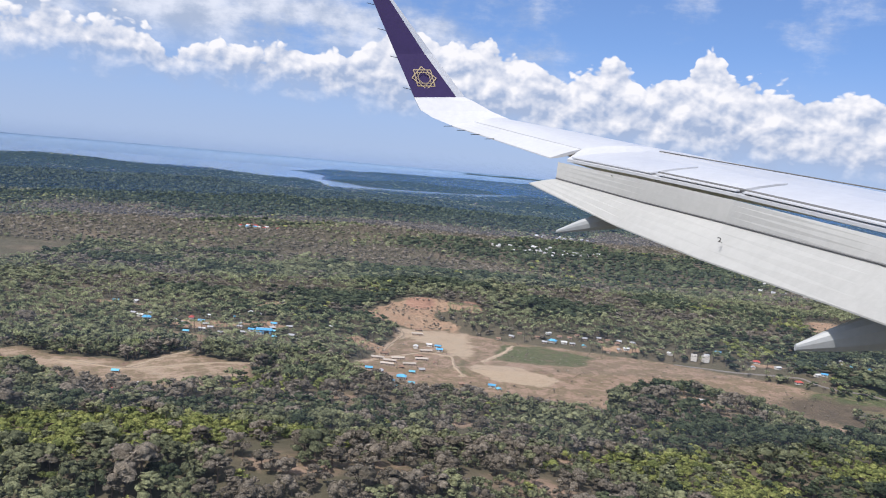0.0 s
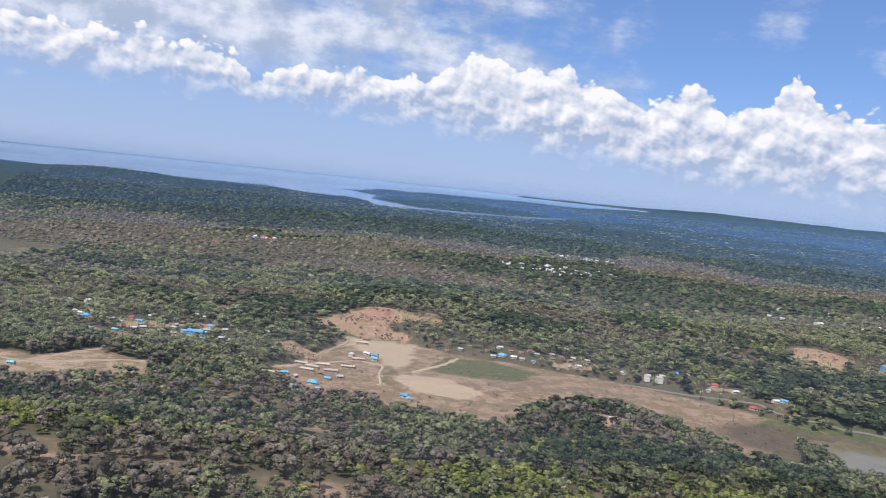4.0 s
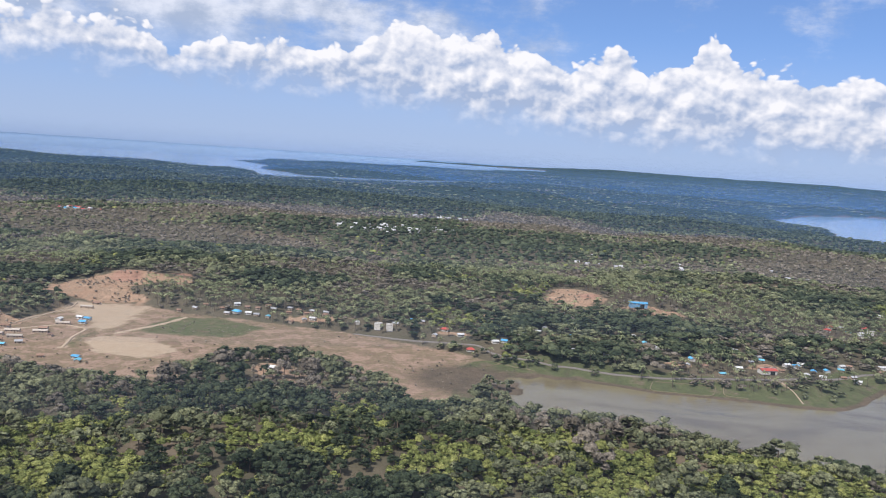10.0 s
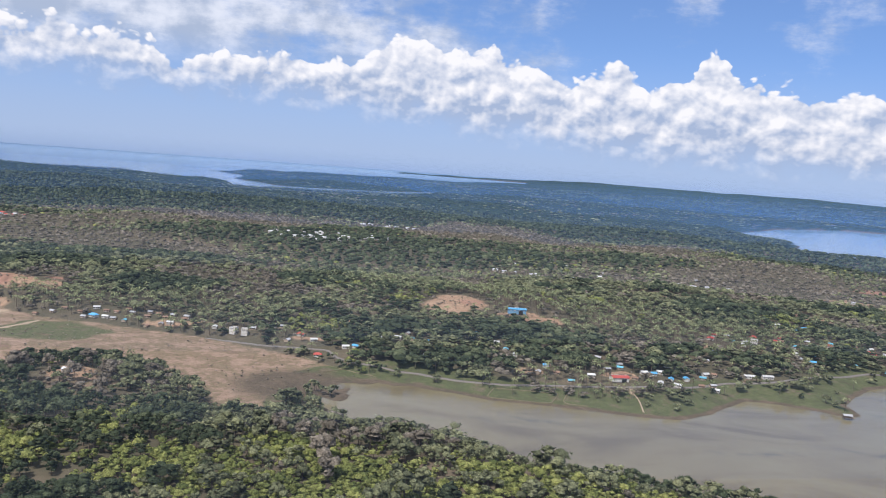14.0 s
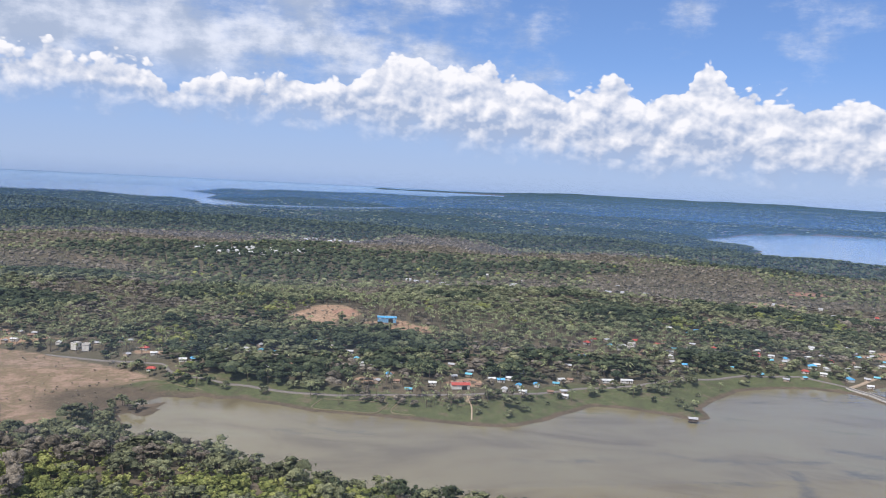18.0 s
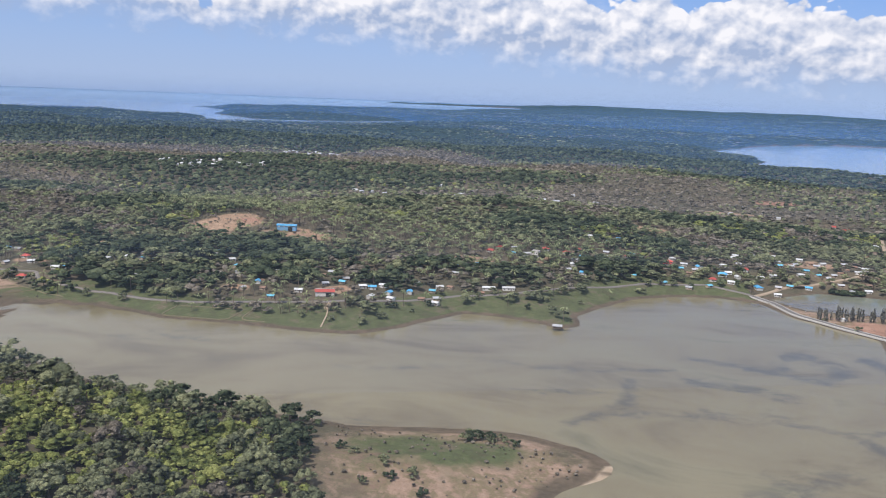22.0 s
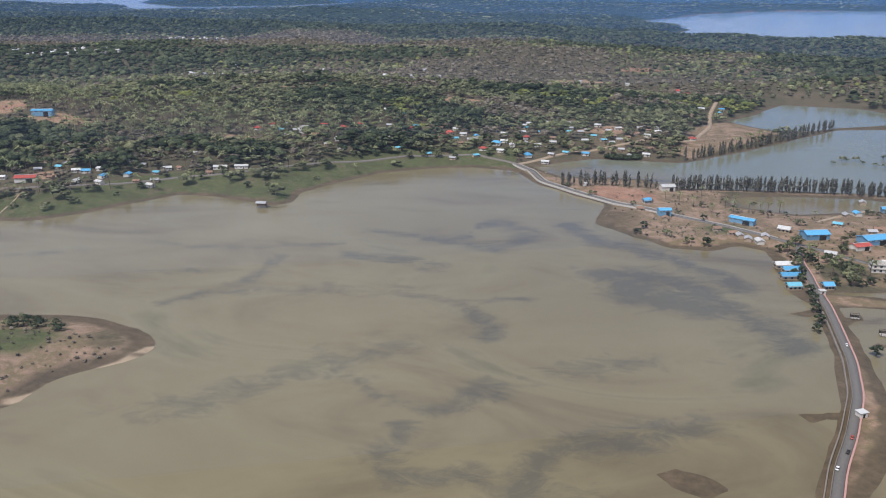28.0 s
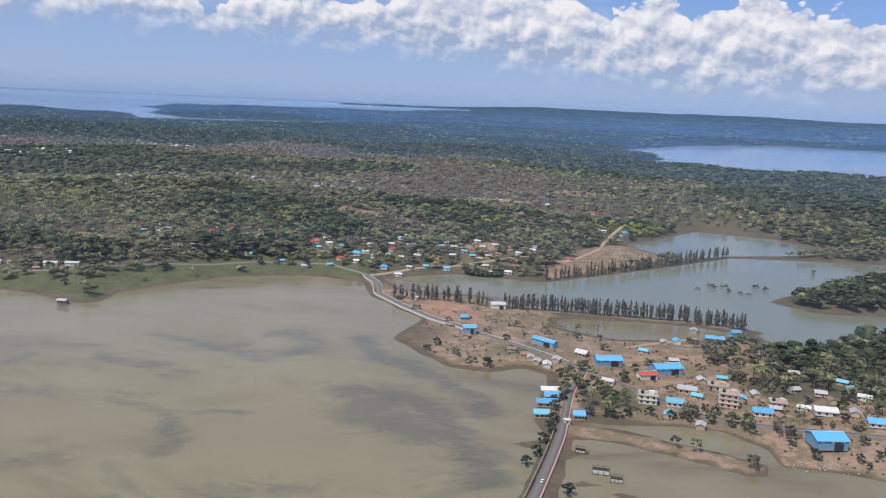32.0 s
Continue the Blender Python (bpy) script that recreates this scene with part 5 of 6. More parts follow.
def house(kind):
    """One house of a kind, at the origin."""
    w, d, h, rise, roof, wall, shape_of, words = {
        "blue": (6.5, 4.6, 2.6, 1.0, ROOF_BLUE, WALL_WHITE, gable, "small house with a bright blue sheet-metal gable roof"),
        "blue_hip": (8.5, 6.0, 3.0, 1.6, ROOF_BLUE, WALL_WHITE, hip, "larger house with a bright blue hipped roof"),
        "teal": (5.6, 4.2, 2.4, 0.9, ROOF_TEAL, WALL_TAN, gable, "small house with a faded teal tarpaulin-blue roof"),
        "white": (6.5, 4.6, 2.6, 0.9, ROOF_WHITE, WALL_WHITE, gable, "small house with a pale shiny sheet-metal roof"),
        "grey": (5.8, 4.4, 2.4, 1.0, ROOF_GREY, WALL_TAN, gable, "small house with a dull grey metal roof"),
        "red": (7.0, 5.0, 2.7, 1.3, ROOF_RED, WALL_WHITE, hip, "house with a brick-red hipped roof"),
        "rust": (5.2, 4.0, 2.2, 0.9, ROOF_RUST, WALL_TAN, gable, "poor hut with a rusty brown roof"),
        "barrack": (13.0, 4.2, 2.7, 0.9, ROOF_DUSTY, WALL_TAN, gable, "long low barrack with a dusty pale roof on bare ground"),
        "shed": (8.0, 4.4, 2.5, 0.9, ROOF_RUST, WALL_TAN, gable, "long low shed with a rusty brown roof on bare ground"),
        "long_white": (11.0, 4.6, 2.8, 0.9, ROOF_WHITE, WALL_WHITE, gable, "long whitewashed building with a pale metal roof"),
        "storey": (7.5, 6.5, 6.0, 0.0, CONCRETE, WALL_WHITE, None, "two-storey whitewashed concrete house with a flat roof"),
    }[kind]
    ob = tagged(empty("house", 0, 0, 0), words, "house", "houses round the bay")
    ob.scale = (0.82, 0.82, 0.85)
    if shape_of is gable:
        v, f = gable_walls(w, d, h, rise)
        part_from("wall", v, f, wall, ob)
    else:
        part("wall", box(w, d, h), wall, ob)
    if shape_of:
        v, f = shape_of(w, d, h, rise)
        part_from("roof", v, f, roof, ob)
    else:
        part("roof", box(w + 0.6, d + 0.6, 0.25, (0, 0, h)), roof, ob)
        for sx, sy, lx, ly in ((0, -1, w, 0.2), (0, 1, w, 0.2), (-1, 0, 0.2, d - 0.4), (1, 0, 0.2, d - 0.4)):
            part("parapet", box(lx, ly, 0.7, (sx * (w / 2 - 0.1), sy * (d / 2 - 0.1), h + 0.25)), wall, ob)
        part("balcony", box(w * 0.7, 1.0, 0.18, (0, -d / 2 - 0.5, 3.0)), CONCRETE, ob)
        for k in (-0.3, 0, 0.3):
            part("window", box(0.9, 0.08, 1.1, (k * w, -d / 2 - 0.02, 4.0)), DARK, ob)
    openings(ob, w, d, h, 3, DARK)
    return ob


random.seed(5)
made = {}
for village in VILLAGES:
    for x, y, kind in village:
        turn = random.choice((0, 8, -12, 20, 90, 75, 100, -25)) if kind not in ("barrack", "shed", "long_white") else random.choice((6, 12, -4))
        z = ground_at(x, y) - 0.15
        if kind not in made:
            made[kind] = house(kind)
            made[kind].matrix_basis = pose(x, y, z, 0, 0, turn) @ Matrix.Diagonal((0.82, 0.82, 0.85, 1))
        else:
            copy_thing(made[kind], pose(x, y, z, 0, 0, turn))
# further roofs that show between the trees
town_v, town_f, town_m, town_n = [], [], [], 0
for x, y, kind, turn in FURTHER_ROOFS:
    if y < 1100:
        copy_thing(made[kind], pose(x, y, ground_at(x, y) - 0.15, 0, 0, turn))
        continue
    w, d, h = 6 + 2 * math.sin(x), 4.6 + math.cos(y), 2.4 + 1.8 * (kind == "storey")
    for (v, f), m in ((gable_walls(w, d, h, 1.3), 0), (gable(w, d, h, 1.3), ("white", "grey", "blue", "red").index(kind) + 1 if kind in ("white", "grey", "blue", "red") else 1)):
        c, q, z = math.cos(radians(turn)), math.sin(radians(turn)), ground_at(x, y) - 0.1
        town_v += [far_fold(((x + a * c - e * q, y + a * q + e * c, z + u),))[0] for a, e, u in v]
        town_f += [[i + town_n for i in face] for face in f]
        town_m += [m] * len(f)
        town_n += len(v)
me = bpy.data.meshes.new("distant_houses")
me.from_pydata(town_v, [], town_f)
for m in (WALL_WHITE, ROOF_WHITE, ROOF_GREY, ROOF_BLUE, ROOF_RED):
    me.materials.append(m)
me.polygons.foreach_set("material_index", town_m)
tagged(new("distant_houses", me), "far small town of pale houses among the trees", "houses", kind="stuff")


def hall(x, y, w, d, h, turn, colour):
    """A metal hall: sheeted walls, shallow pitched roof with ridge cap, gates and a band of windows."""
    roof, wall, words = {"blue": (ROOF_BLUE, WALL_BLUE, "large warehouse with a bright blue metal roof and blue walls"), "red": (ROOF_RED, WALL_WHITE, "long building with a brick-red metal roof"),
                         "white": (ROOF_WHITE, WALL_WHITE, "whitish open hall with a pale metal roof")}[colour]
    ob = tagged(empty("warehouse", x, y, ground_at(x, y) - 0.1, turn), words, "warehouse")
    rise = d * 0.16
    v, f = gable_walls(w, d, h, rise)
    part_from("wall", v, f, wall, ob)
    v, f = gable(w, d, h, rise, 0.5, 0.15)
    part_from("roof", v, f, roof, ob)
    part("ridge_cap", box(w + 1.0, 0.5, 0.12, (0, 0, h + rise + 0.02)), ROOF_WHITE, ob)
    part("plinth", box(w + 0.1, d + 0.1, 0.5, (0, 0, 0)), CONCRETE, ob)
    part("gate", box(min(4.0, w * 0.3), 0.1, min(4.0, h * 0.75), (0.2 * w, -d / 2 - 0.06, 0)), DARK, ob)
    n = max(3, int(w / 3.5))
    for k in range(n):
        part("window", box(1.4, 0.08, 0.8, ((-0.5 + (k + 0.5) / n) * w, -d / 2 - 0.05, h * 0.72)), WALL_WHITE, ob)
    for k in range(1, n):
        part("roof_seam", box(0.12, 0.06, 0.05, (0, 0, 0)), roof, ob).matrix_local = Matrix.Translation(((-0.5 + k / n) * w, 0, h + rise + 0.1))
    return ob


for row in HALLS:
    hall(*row)


def block(x, y, w, d, storeys, turn, wall, words, roofed=None):
    """A concrete block of flats: slabs, walls between, windows floor by floor, a stair head on top."""
    ob = tagged(empty("apartment_building", x, y, ground_at(x, y) - 0.1, turn), words, "building")
    for k in range(storeys):
        z = 2.1 * k
        part("storey_wall", box(w, d, 1.9, (0, 0, z)), wall, ob)
        part("floor_slab", box(w + 0.9, d + 0.9, 0.2, (0, 0, z + 1.9)), CONCRETE, ob)
        n = max(3, int(w / 2.6))
        for j in range(n):
            part("window", box(1.0, 0.1, 0.95, ((-0.5 + (j + 0.5) / n) * w, -d / 2 - 0.04, z + 0.6)), DARK, ob)
        for sx in (-1, 1):
            part("window", box(0.1, 1.0, 0.95, (sx * (w / 2 + 0.04), 0, z + 0.6)), DARK, ob)
    top = 2.1 * storeys
    if roofed:
        v, f = gable(w, d, top, 1.3)
        part_from("roof", v, f, roofed, ob)
    else:
        part("stair_head", box(w * 0.3, d * 0.4, 1.6, (w * 0.2, 0, top)), wall, ob)
        part("parapet", box(w + 0.9, 0.2, 0.5, (0, -d / 2 - 0.35, top)), wall, ob)
        part("parapet", box(w + 0.9, 0.2, 0.5, (0, d / 2 + 0.35, top)), wall, ob)
        part("water_tank", rod(0.7, 0.7, (-w * 0.3, 0, top), (-w * 0.3, 0, top + 1.3), 10), DARK, ob)
    return ob


block(1077, 575, 8, 5.5, 3, -12, WALL_PINK, "three-storey pinkish concrete block under construction with open floors")
block(1041, 573, 8, 5, 2, -8, WALL_WHITE, "white two-storey concrete house with blue trim")
block(1053, 573, 7, 6, 1, -8, WALL_WHITE, "low house with a faded blue and red metal roof", ROOF_TEAL)
block(1078, 598, 9, 6, 1, -14, WALL_TAN, "bare concrete two-storey building with unfinished upper floor")
block(1100, 579, 7, 5, 1, -10, WALL_PINK, "brownish two-storey house beside the village road")
block(1114, 563, 9, 6, 1, -5, WALL_WHITE, "low whitish hall with a pale roof", ROOF_WHITE)
block(1089, 566, 8, 6, 1, -5, WALL_WHITE, "single-storey house with a bright blue roof", ROOF_BLUE)
block(1131, 552, 8, 6, 1, -5, WALL_WHITE, "single-storey house with a blue roof near the pond", ROOF_BLUE)
block(1062, 590, 8, 5, 1, -14, WALL_TAN, "low shed with a dull grey metal roof", ROOF_GREY)
block(1017, 636, 6, 5, 1, -30, WALL_TAN, "small cream house beside the causeway road", ROOF_WHITE)
block(951, 693, 4.5, 3.5, 1, 20, WALL_WHITE, "small hut with a blue roof on red earth", ROOF_BLUE)
for x, y, w, mat, words in ((998, 581, 8, ROOF_WHITE, "waterside shed with a white metal roof"), (999, 573, 7.5, ROOF_BLUE, "waterside shed with a blue metal roof"), (996, 565, 9, ROOF_BLUE, "waterside shed with a blue metal roof"), (993, 552, 6, ROOF_TEAL, "waterside shed with a faded blue roof"), (1009, 553, 4.5, ROOF_BLUE, "small kiosk with a blue roof beside the road")):
    block(x, y, w, 4.5, 1, 6, WALL_TAN, words, mat)


# ---------------------------------------------------------------- roads, banks and walls
def ribbon(name, line, half, side, lift, mat, label, category="road", parent=None, high=0.0):
    """A strip along a line, following the ground; side shifts it sideways; high makes a low wall of it."""
    seg = np.hypot(*(line[1:] - line[:-1]).T)
    run = np.concatenate([[0], np.cumsum(seg)])
    t = np.arange(0, run[-1], 2.5)
    px, py = np.interp(t, run, line[:, 0]), np.interp(t, run, line[:, 1])
    k = np.ones(5) / 5
    px[2:-2], py[2:-2] = np.convolve(px, k, "valid"), np.convolve(py, k, "valid")
    dx, dy = np.gradient(px), np.gradient(py)
    q = np.hypot(dx, dy)
    nx, ny = -dy / q, dx / q
    z = np.maximum(land_height(px, py), 0.9)
    z[2:-2] = np.convolve(z, k, "valid")
    rows = []
    for off, up in ((side - half, 0), (side - half, 1), (side + half, 1), (side + half, 0)):
        rows.append(np.stack([px + nx * off, py + ny * off, z + (lift + high if up else -0.6)], 1))
    v = np.concatenate(rows)
    n = len(t)
    i = np.arange(n - 1)
    f = np.concatenate([np.stack([i + a * n, i + 1 + a * n, i + 1 + (a + 1) * n, i + (a + 1) * n], 1) for a in range(3)])
    me = mesh_from(name, v, f)
    me.materials.append(mat)
    ob = new(name, me)
    if parent:
        ob.parent = parent
        return ob
    return tagged(ob, label, category, kind="structure")


DIRT = plain("dirt_track", (0.40, 0.31, 0.22), 0.95, 0.2, 0.3)
for name, way, mat, words in (("road", SHORE_ROAD, PALE_ROAD, "narrow pale concrete road along the shore"), ("road", CAUSEWAY, ASPHALT, "grey asphalt road over the causeway"), ("road", BAY_ROAD, ASPHALT, "grey asphalt road beside the bay with pink kerbs"), ("road", TOWN_ROAD, DIRT, "pale dusty road through the village")):
    ribbon(name, way[1], way[0], 0, 0.25, mat, words)
for half, line in TRACKS:
    ribbon("road", line, half, 0, 0.18, DIRT, "pale sandy dirt track")
ribbon("trim", BAY_ROAD[1], 0.3, 1.9, 0.3, PINK_PAINT, "pink painted kerb and footway", "kerb")
ribbon("trim", BAY_ROAD[1], 0.15, -1.7, 0.3, ROCK, "grey concrete kerb", "kerb")
ribbon("wall_causeway", CAUSEWAY[1][:6], 0.35, -3.8, 0.1, CONCRETE, "pale concrete sea wall of the causeway", "sea wall", None, 0.6)
ribbon("wall_shore", BAY_ROAD[1][2:], 0.22, -3.2, 0.1, ROCK, "low stone sea wall beside the road", "sea wall", None, 0.4)
ribbon("trim", CAUSEWAY[1][:9], 0.2, 2.0, 0.25, CONCRETE, "pale concrete kerb", "kerb", None, 0.3)


# ---------------------------------------------------------------- single trees
def one_tree(name, proto, size, wide, mat, label, category="tree", group=""):
    ob = tagged(empty(name, 0, 0, 0), label, category, group)
    (cv, cf), (tv, tf) = proto
    k = np.array((size * wide, size * wide, size))
    me = foliage("crown", cv * k, cf, 0.5, mat)
    new("crown", me).parent = ob
    me = mesh_from("trunk", tv * k, tf)
    me.materials.append(BARK)
    new("trunk", me).parent = ob
    return ob


def proto_casuarina(seed):
    """A slim uneven crown of drooping feathery sprays round an upright stem."""
    g = np.random.default_rng(seed)
    vs, fs, base = [], [], 0
    for k in range(11):
        u = k / 10
        r = 0.115 * min(1.0, 1.9 - 1.6 * u) * min(1.0, 0.45 + 2 * u) * g.uniform(0.65, 1.35)
        c = np.array((g.uniform(-0.06, 0.06), g.uniform(-0.06, 0.06), 0.16 + 0.80 * u))
        v, f = lump(5, g)
        vs.append(v * np.array((r, r, 0.075)) + c), fs.append(f + base)
        base += len(v)
        for j in range(9):
            a, z = g.uniform(0, 6.283), g.uniform(-0.05, 0.10)
            d = np.array((math.cos(a), math.sin(a), 0))
            q = c + d * r * g.uniform(0.5, 1.3) + np.array((0, 0, z))
            side = np.array((-d[1], d[0], 0)) * 0.016
            vs.append(np.array((q + side, q - side, q + d * 0.03 + np.array((0, 0, g.uniform(-0.02, 0.10)))))), fs.append(np.array([[base, base + 1, base + 2]]))
            base += 3
    tv = [(0.016 * math.cos(k * 1.571) * (1 - 0.6 * (z > 0)), 0.016 * math.sin(k * 1.571) * (1 - 0.6 * (z > 0)), z) for z in (0, 0.8) for k in range(4)]
    tf = [(k, (k + 1) % 4, 4 + (k + 1) % 4) for k in range(4)] + [(k, 4 + (k + 1) % 4, 4 + k) for k in range(4)]
    return (np.concatenate(vs), np.concatenate(fs)), (np.array(tv), np.array(tf))


LEAF_CASU = leaf_material("leaf_casuarina", (0.14, 0.135, 0.115), (0.235, 0.225, 0.19), (0.34, 0.325, 0.28))
CASU = [one_tree("casuarina_tree", proto_casuarina(200 + k), 7.4 + 1.0 * k, 0.95, LEAF_CASU, "tall thin grey-green casuarina on a narrow bank", "tree", "row of casuarinas on the banks") for k in range(4)]
g = np.random.default_rng(31)
first = set()


def stand(proto_list, k, x, y, z, turn, s=1.0):
    """Places the first of a kind where it is wanted, then copies of it."""
    ob = proto_list[k]
    m = pose(x, y, z, 0, 0, turn)
    if ob.name not in first:
        first.add(ob.name)
        ob.matrix_basis = m
        return ob
    return copy_thing(ob, m)


for line, gap, wob in ((shape((900, 742), (930, 737), (962, 731)), 1.7, 2.4), (shape((974, 732), (1011, 734), (1050, 732), (1090, 727), (1124, 717)), 1.0, 2.4), (shape((1006, 829), (1060, 872), (1120, 925), (1181, 982)), 3.0, 2.0)):
    seg = np.hypot(*(line[1:] - line[:-1]).T)
    run = np.concatenate([[0], np.cumsum(seg)])
    for t in np.arange(0, run[-1], gap):
        x, y = np.interp(t, run, line[:, 0]) + g.uniform(-wob, wob), np.interp(t, run, line[:, 1]) + g.uniform(-wob, wob)
        stand(CASU, int(g.integers(4)), x, y, ground_at(x, y) - 0.2, g.uniform(0, 360))
BROAD = [one_tree("broadleaf_tree", proto_tree(10, 120, 1.0, seed=300 + k), 4.6 + 0.7 * k, 1.2, LEAF_DARK if k < 3 else LEAF_MID, "spreading dark green broadleaf tree", "tree") for k in range(5)]
for x, y in ((664, 486), (669, 484), (660, 482), (516, 492), (513, 489), (585, 478), (592, 470), (1012, 596), (1009, 604), (1005, 580), (1003, 570), (1012, 587), (998, 545), (996, 536), (993, 524), (990, 512), (986, 503), (1015, 612), (1004, 604), (620, 705), (655, 728), (664, 738), (690, 712), (790, 806), (800, 812), (812, 814), (825, 812), (560, 676), (598, 690), (706, 706), (380, 684), (410, 676),
             (1040, 560), (1049, 559), (1058, 561), (1066, 560), (1073, 556), (1080, 555), (1022, 556), (1030, 557), (1014, 556), (940, 640), (968, 612), (977, 655), (985, 420), (1000, 482)):
    stand(BROAD, int(g.integers(5)), x, y, ground_at(x, y) - 0.3, g.uniform(0, 360))
SMALL = [one_tree("bush", proto_tree(6, 60, 1.3, 0.8, seed=330 + k), 3.2 + 0.6 * k, 1.3, LEAF_MID if k % 2 else LEAF_DARK, "low round dark green bush", "bush") for k in range(4)]
for x, y in ((665, 490), (660, 488), (671, 486), (676, 483), (669, 481), (663, 484), (680, 480), (674, 489), (658, 482), (640, 440), (632, 436), (628, 444), (615, 452), (608, 458), (622, 430), (645, 428), (1118, 825), (1130, 838), (1133, 836), (1140, 837), (1141, 826), (1148, 820), (1153, 816), (1172, 840), (1166, 846), (1236, 921),
             (1020, 700), (905, 738), (920, 716), (942, 690), (965, 668), (980, 640), (950, 628), (960, 616), (935, 634), (560, 655), (540, 660), (610, 690), (730, 742), (700, 730)):
    stand(SMALL, int(g.integers(4)), x, y, max(ground_at(x, y), 0.0) - 0.3, g.uniform(0, 360))
PALM_ONE = [one_tree("coconut_palm", proto_palm(360 + k), 6.5 + k, 1.1, LEAF_PALM, "slender coconut palm with drooping fronds", "palm tree") for k in range(3)]
for x, y in ((990, 713), (971, 692), (998, 686), (1011, 681), (1024, 685), (1007, 696), (986, 671), (1042, 659), (1000, 676), (1017, 679), (1030, 682), (978, 684), (964, 700), (525, 662), (530, 666), (536, 664), (541, 668), (546, 663), (551, 667), (528, 672), (534, 674), (540, 675), (547, 675), (553, 673), (522, 674)):
    stand(PALM_ONE, int(g.integers(3)), x, y, ground_at(x, y) - 0.2, g.uniform(0, 360))
# dense round mangrove clump in the lagoon
clump = tagged(empty("mangrove_thicket", 958, 834, 0.0), "dense round dark green mangrove thicket in the lagoon", "mangrove")
gg = np.random.default_rng(77)
cx, cy = gg.uniform(-15, 15, 90), gg.uniform(-5, 5, 90)
k = np.hypot(cx / 15, cy / 5) < 1
crown, trunk = planted(SHRUBS, cx[k], cy[k], np.zeros(k.sum()), gg.uniform(3.5, 5.5, k.sum()), np.full(k.sum(), 1.2))
me = foliage("crown", crown[0], crown[1], crown[2], LEAF_DARK)
new("crown", me).parent = clump
me = mesh_from("trunk", trunk[0], trunk[1])
me.materials.append(BARK)
new("trunk", me).parent = clump


# ---------------------------------------------------------------- the airliner's wing, outside the window
WING_WHITE, n, l, b = material("wing_paint", 0.28, 0.5)
t, t2 = noise_tex(n, l, 1.1, 5), noise_tex(n, l, 9.0, 4)
r = ramp(n, [(0.35, (0.54, 0.55, 0.57)), (0.65, (0.62, 0.63, 0.65))])
l.new(calc(n, l, "MULTIPLY", calc(n, l, "ADD", t.outputs[0], t2.outputs[0]), 0.5), r.inputs[0])
l.new(r.outputs[0], b.inputs["Base Color"])
FLAP_GREY = plain("flap_paint", (0.44, 0.44, 0.42), 0.4, 0.1, 1.4)
FAIRING_GREY = plain("fairing_paint", (0.42, 0.44, 0.45), 0.4, 0.12, 2.0)
PURPLE = plain("winglet_purple", (0.035, 0.022, 0.085), 0.3, 0.15, 1.0)
GOLD_LINE = plain("gold_line", (0.45, 0.36, 0.22), 0.4)
BARE_METAL = plain("bare_metal", (0.62, 0.63, 0.65), 0.3, 0.08, 3.0, 0.7)
SEAM = plain("seam_sealant", (0.16, 0.16, 0.16), 0.6)
wing = tagged(empty("airplane_wing", 4.2, -3.68, 175.7, 13.0), "white airliner wing with lowered flaps and a purple winglet", "airplane wing")


def skin(name, front, back, thick, mat, parent, label="", crown=0.0, cuts=5):
    """A lofted panel between a front and a back line, bulged by crown, as thick below as thick says."""
    v, f = [], []
    for (a, c), th in zip(zip(front, back), np.linspace(thick, thick * 0.6, len(front))):
        a, c = np.array(a, float), np.array(c, float)
        top, low = [], []
        for u in np.linspace(0, 1, cuts):
            q = a + (c - a) * u
            bulge = crown * 4 * u * (1 - u)
            top.append(q + (0, 0, bulge)), low.append(q - (0, 0, th * math.sin(math.pi * min(0.97, 0.1 + u * 0.9)) + 0.012))
        v += top + low[::-1]
    m = cuts * 2
    for i in range(len(front) - 1):
        for j in range(m):
            f.append((i * m + j, i * m + (j + 1) % m, (i + 1) * m + (j + 1) % m, (i + 1) * m + j))
    f += [tuple(range(m)), tuple(range((len(front) - 1) * m, len(front) * m))]
    ob = part_from(name, v, f, mat, parent, label)
    return ob


lead = [(4.31, 15.5, 0.86), (5.05, 13.9, 0.68), (5.95, 12.1, 0.45), (6.1, 11.8, 0.42), (7.3, 9.8, 0.15), (8.1, 8.4, -0.03), (9.4, 6.2, -0.30), (11.2, 3.2, -0.68)]
rear = [(3.56, 15.45, 0.76), (4.02, 13.9, 0.56), (4.55, 12.1, 0.34), (4.22, 11.8, 0.16), (4.66, 9.8, 0.02), (5.05, 8.4, -0.10), (5.23, 6.2, -0.27), (5.40, 3.2, -0.50)]
skin("wing_box", lead, rear, 0.34, WING_WHITE, wing, "white upper wing skin", 0.06, 7)
skin("aileron", [(3.55, 15.45, 0.75), (4.01, 13.9, 0.55), (4.54, 12.14, 0.33)], [(3.14, 15.5, 0.64), (3.65, 13.9, 0.40), (4.06, 12.14, 0.16)], 0.06, WING_WHITE, wing, "white aileron at the trailing edge", 0.01)
gap_line = [(4.06, 11.75, 0.10), (4.64, 9.8, -0.05), (5.02, 8.4, -0.17), (5.20, 6.2, -0.34), (5.36, 3.2, -0.57)]
mid_line = [(4.02, 11.65, -0.14), (4.60, 9.8, -0.33), (4.97, 8.4, -0.44), (5.10, 6.1, -0.56), (5.25, 3.2, -0.80)]
tail = [(3.64, 11.75, -0.25), (4.30, 9.9, -0.66), (4.58, 8.2, -0.84), (4.80, 6.0, -0.97), (4.98, 3.2, -1.15)]
skin("flap", gap_line, mid_line, 0.08, FLAP_GREY, wing, "pale grey lowered flap", 0.02)
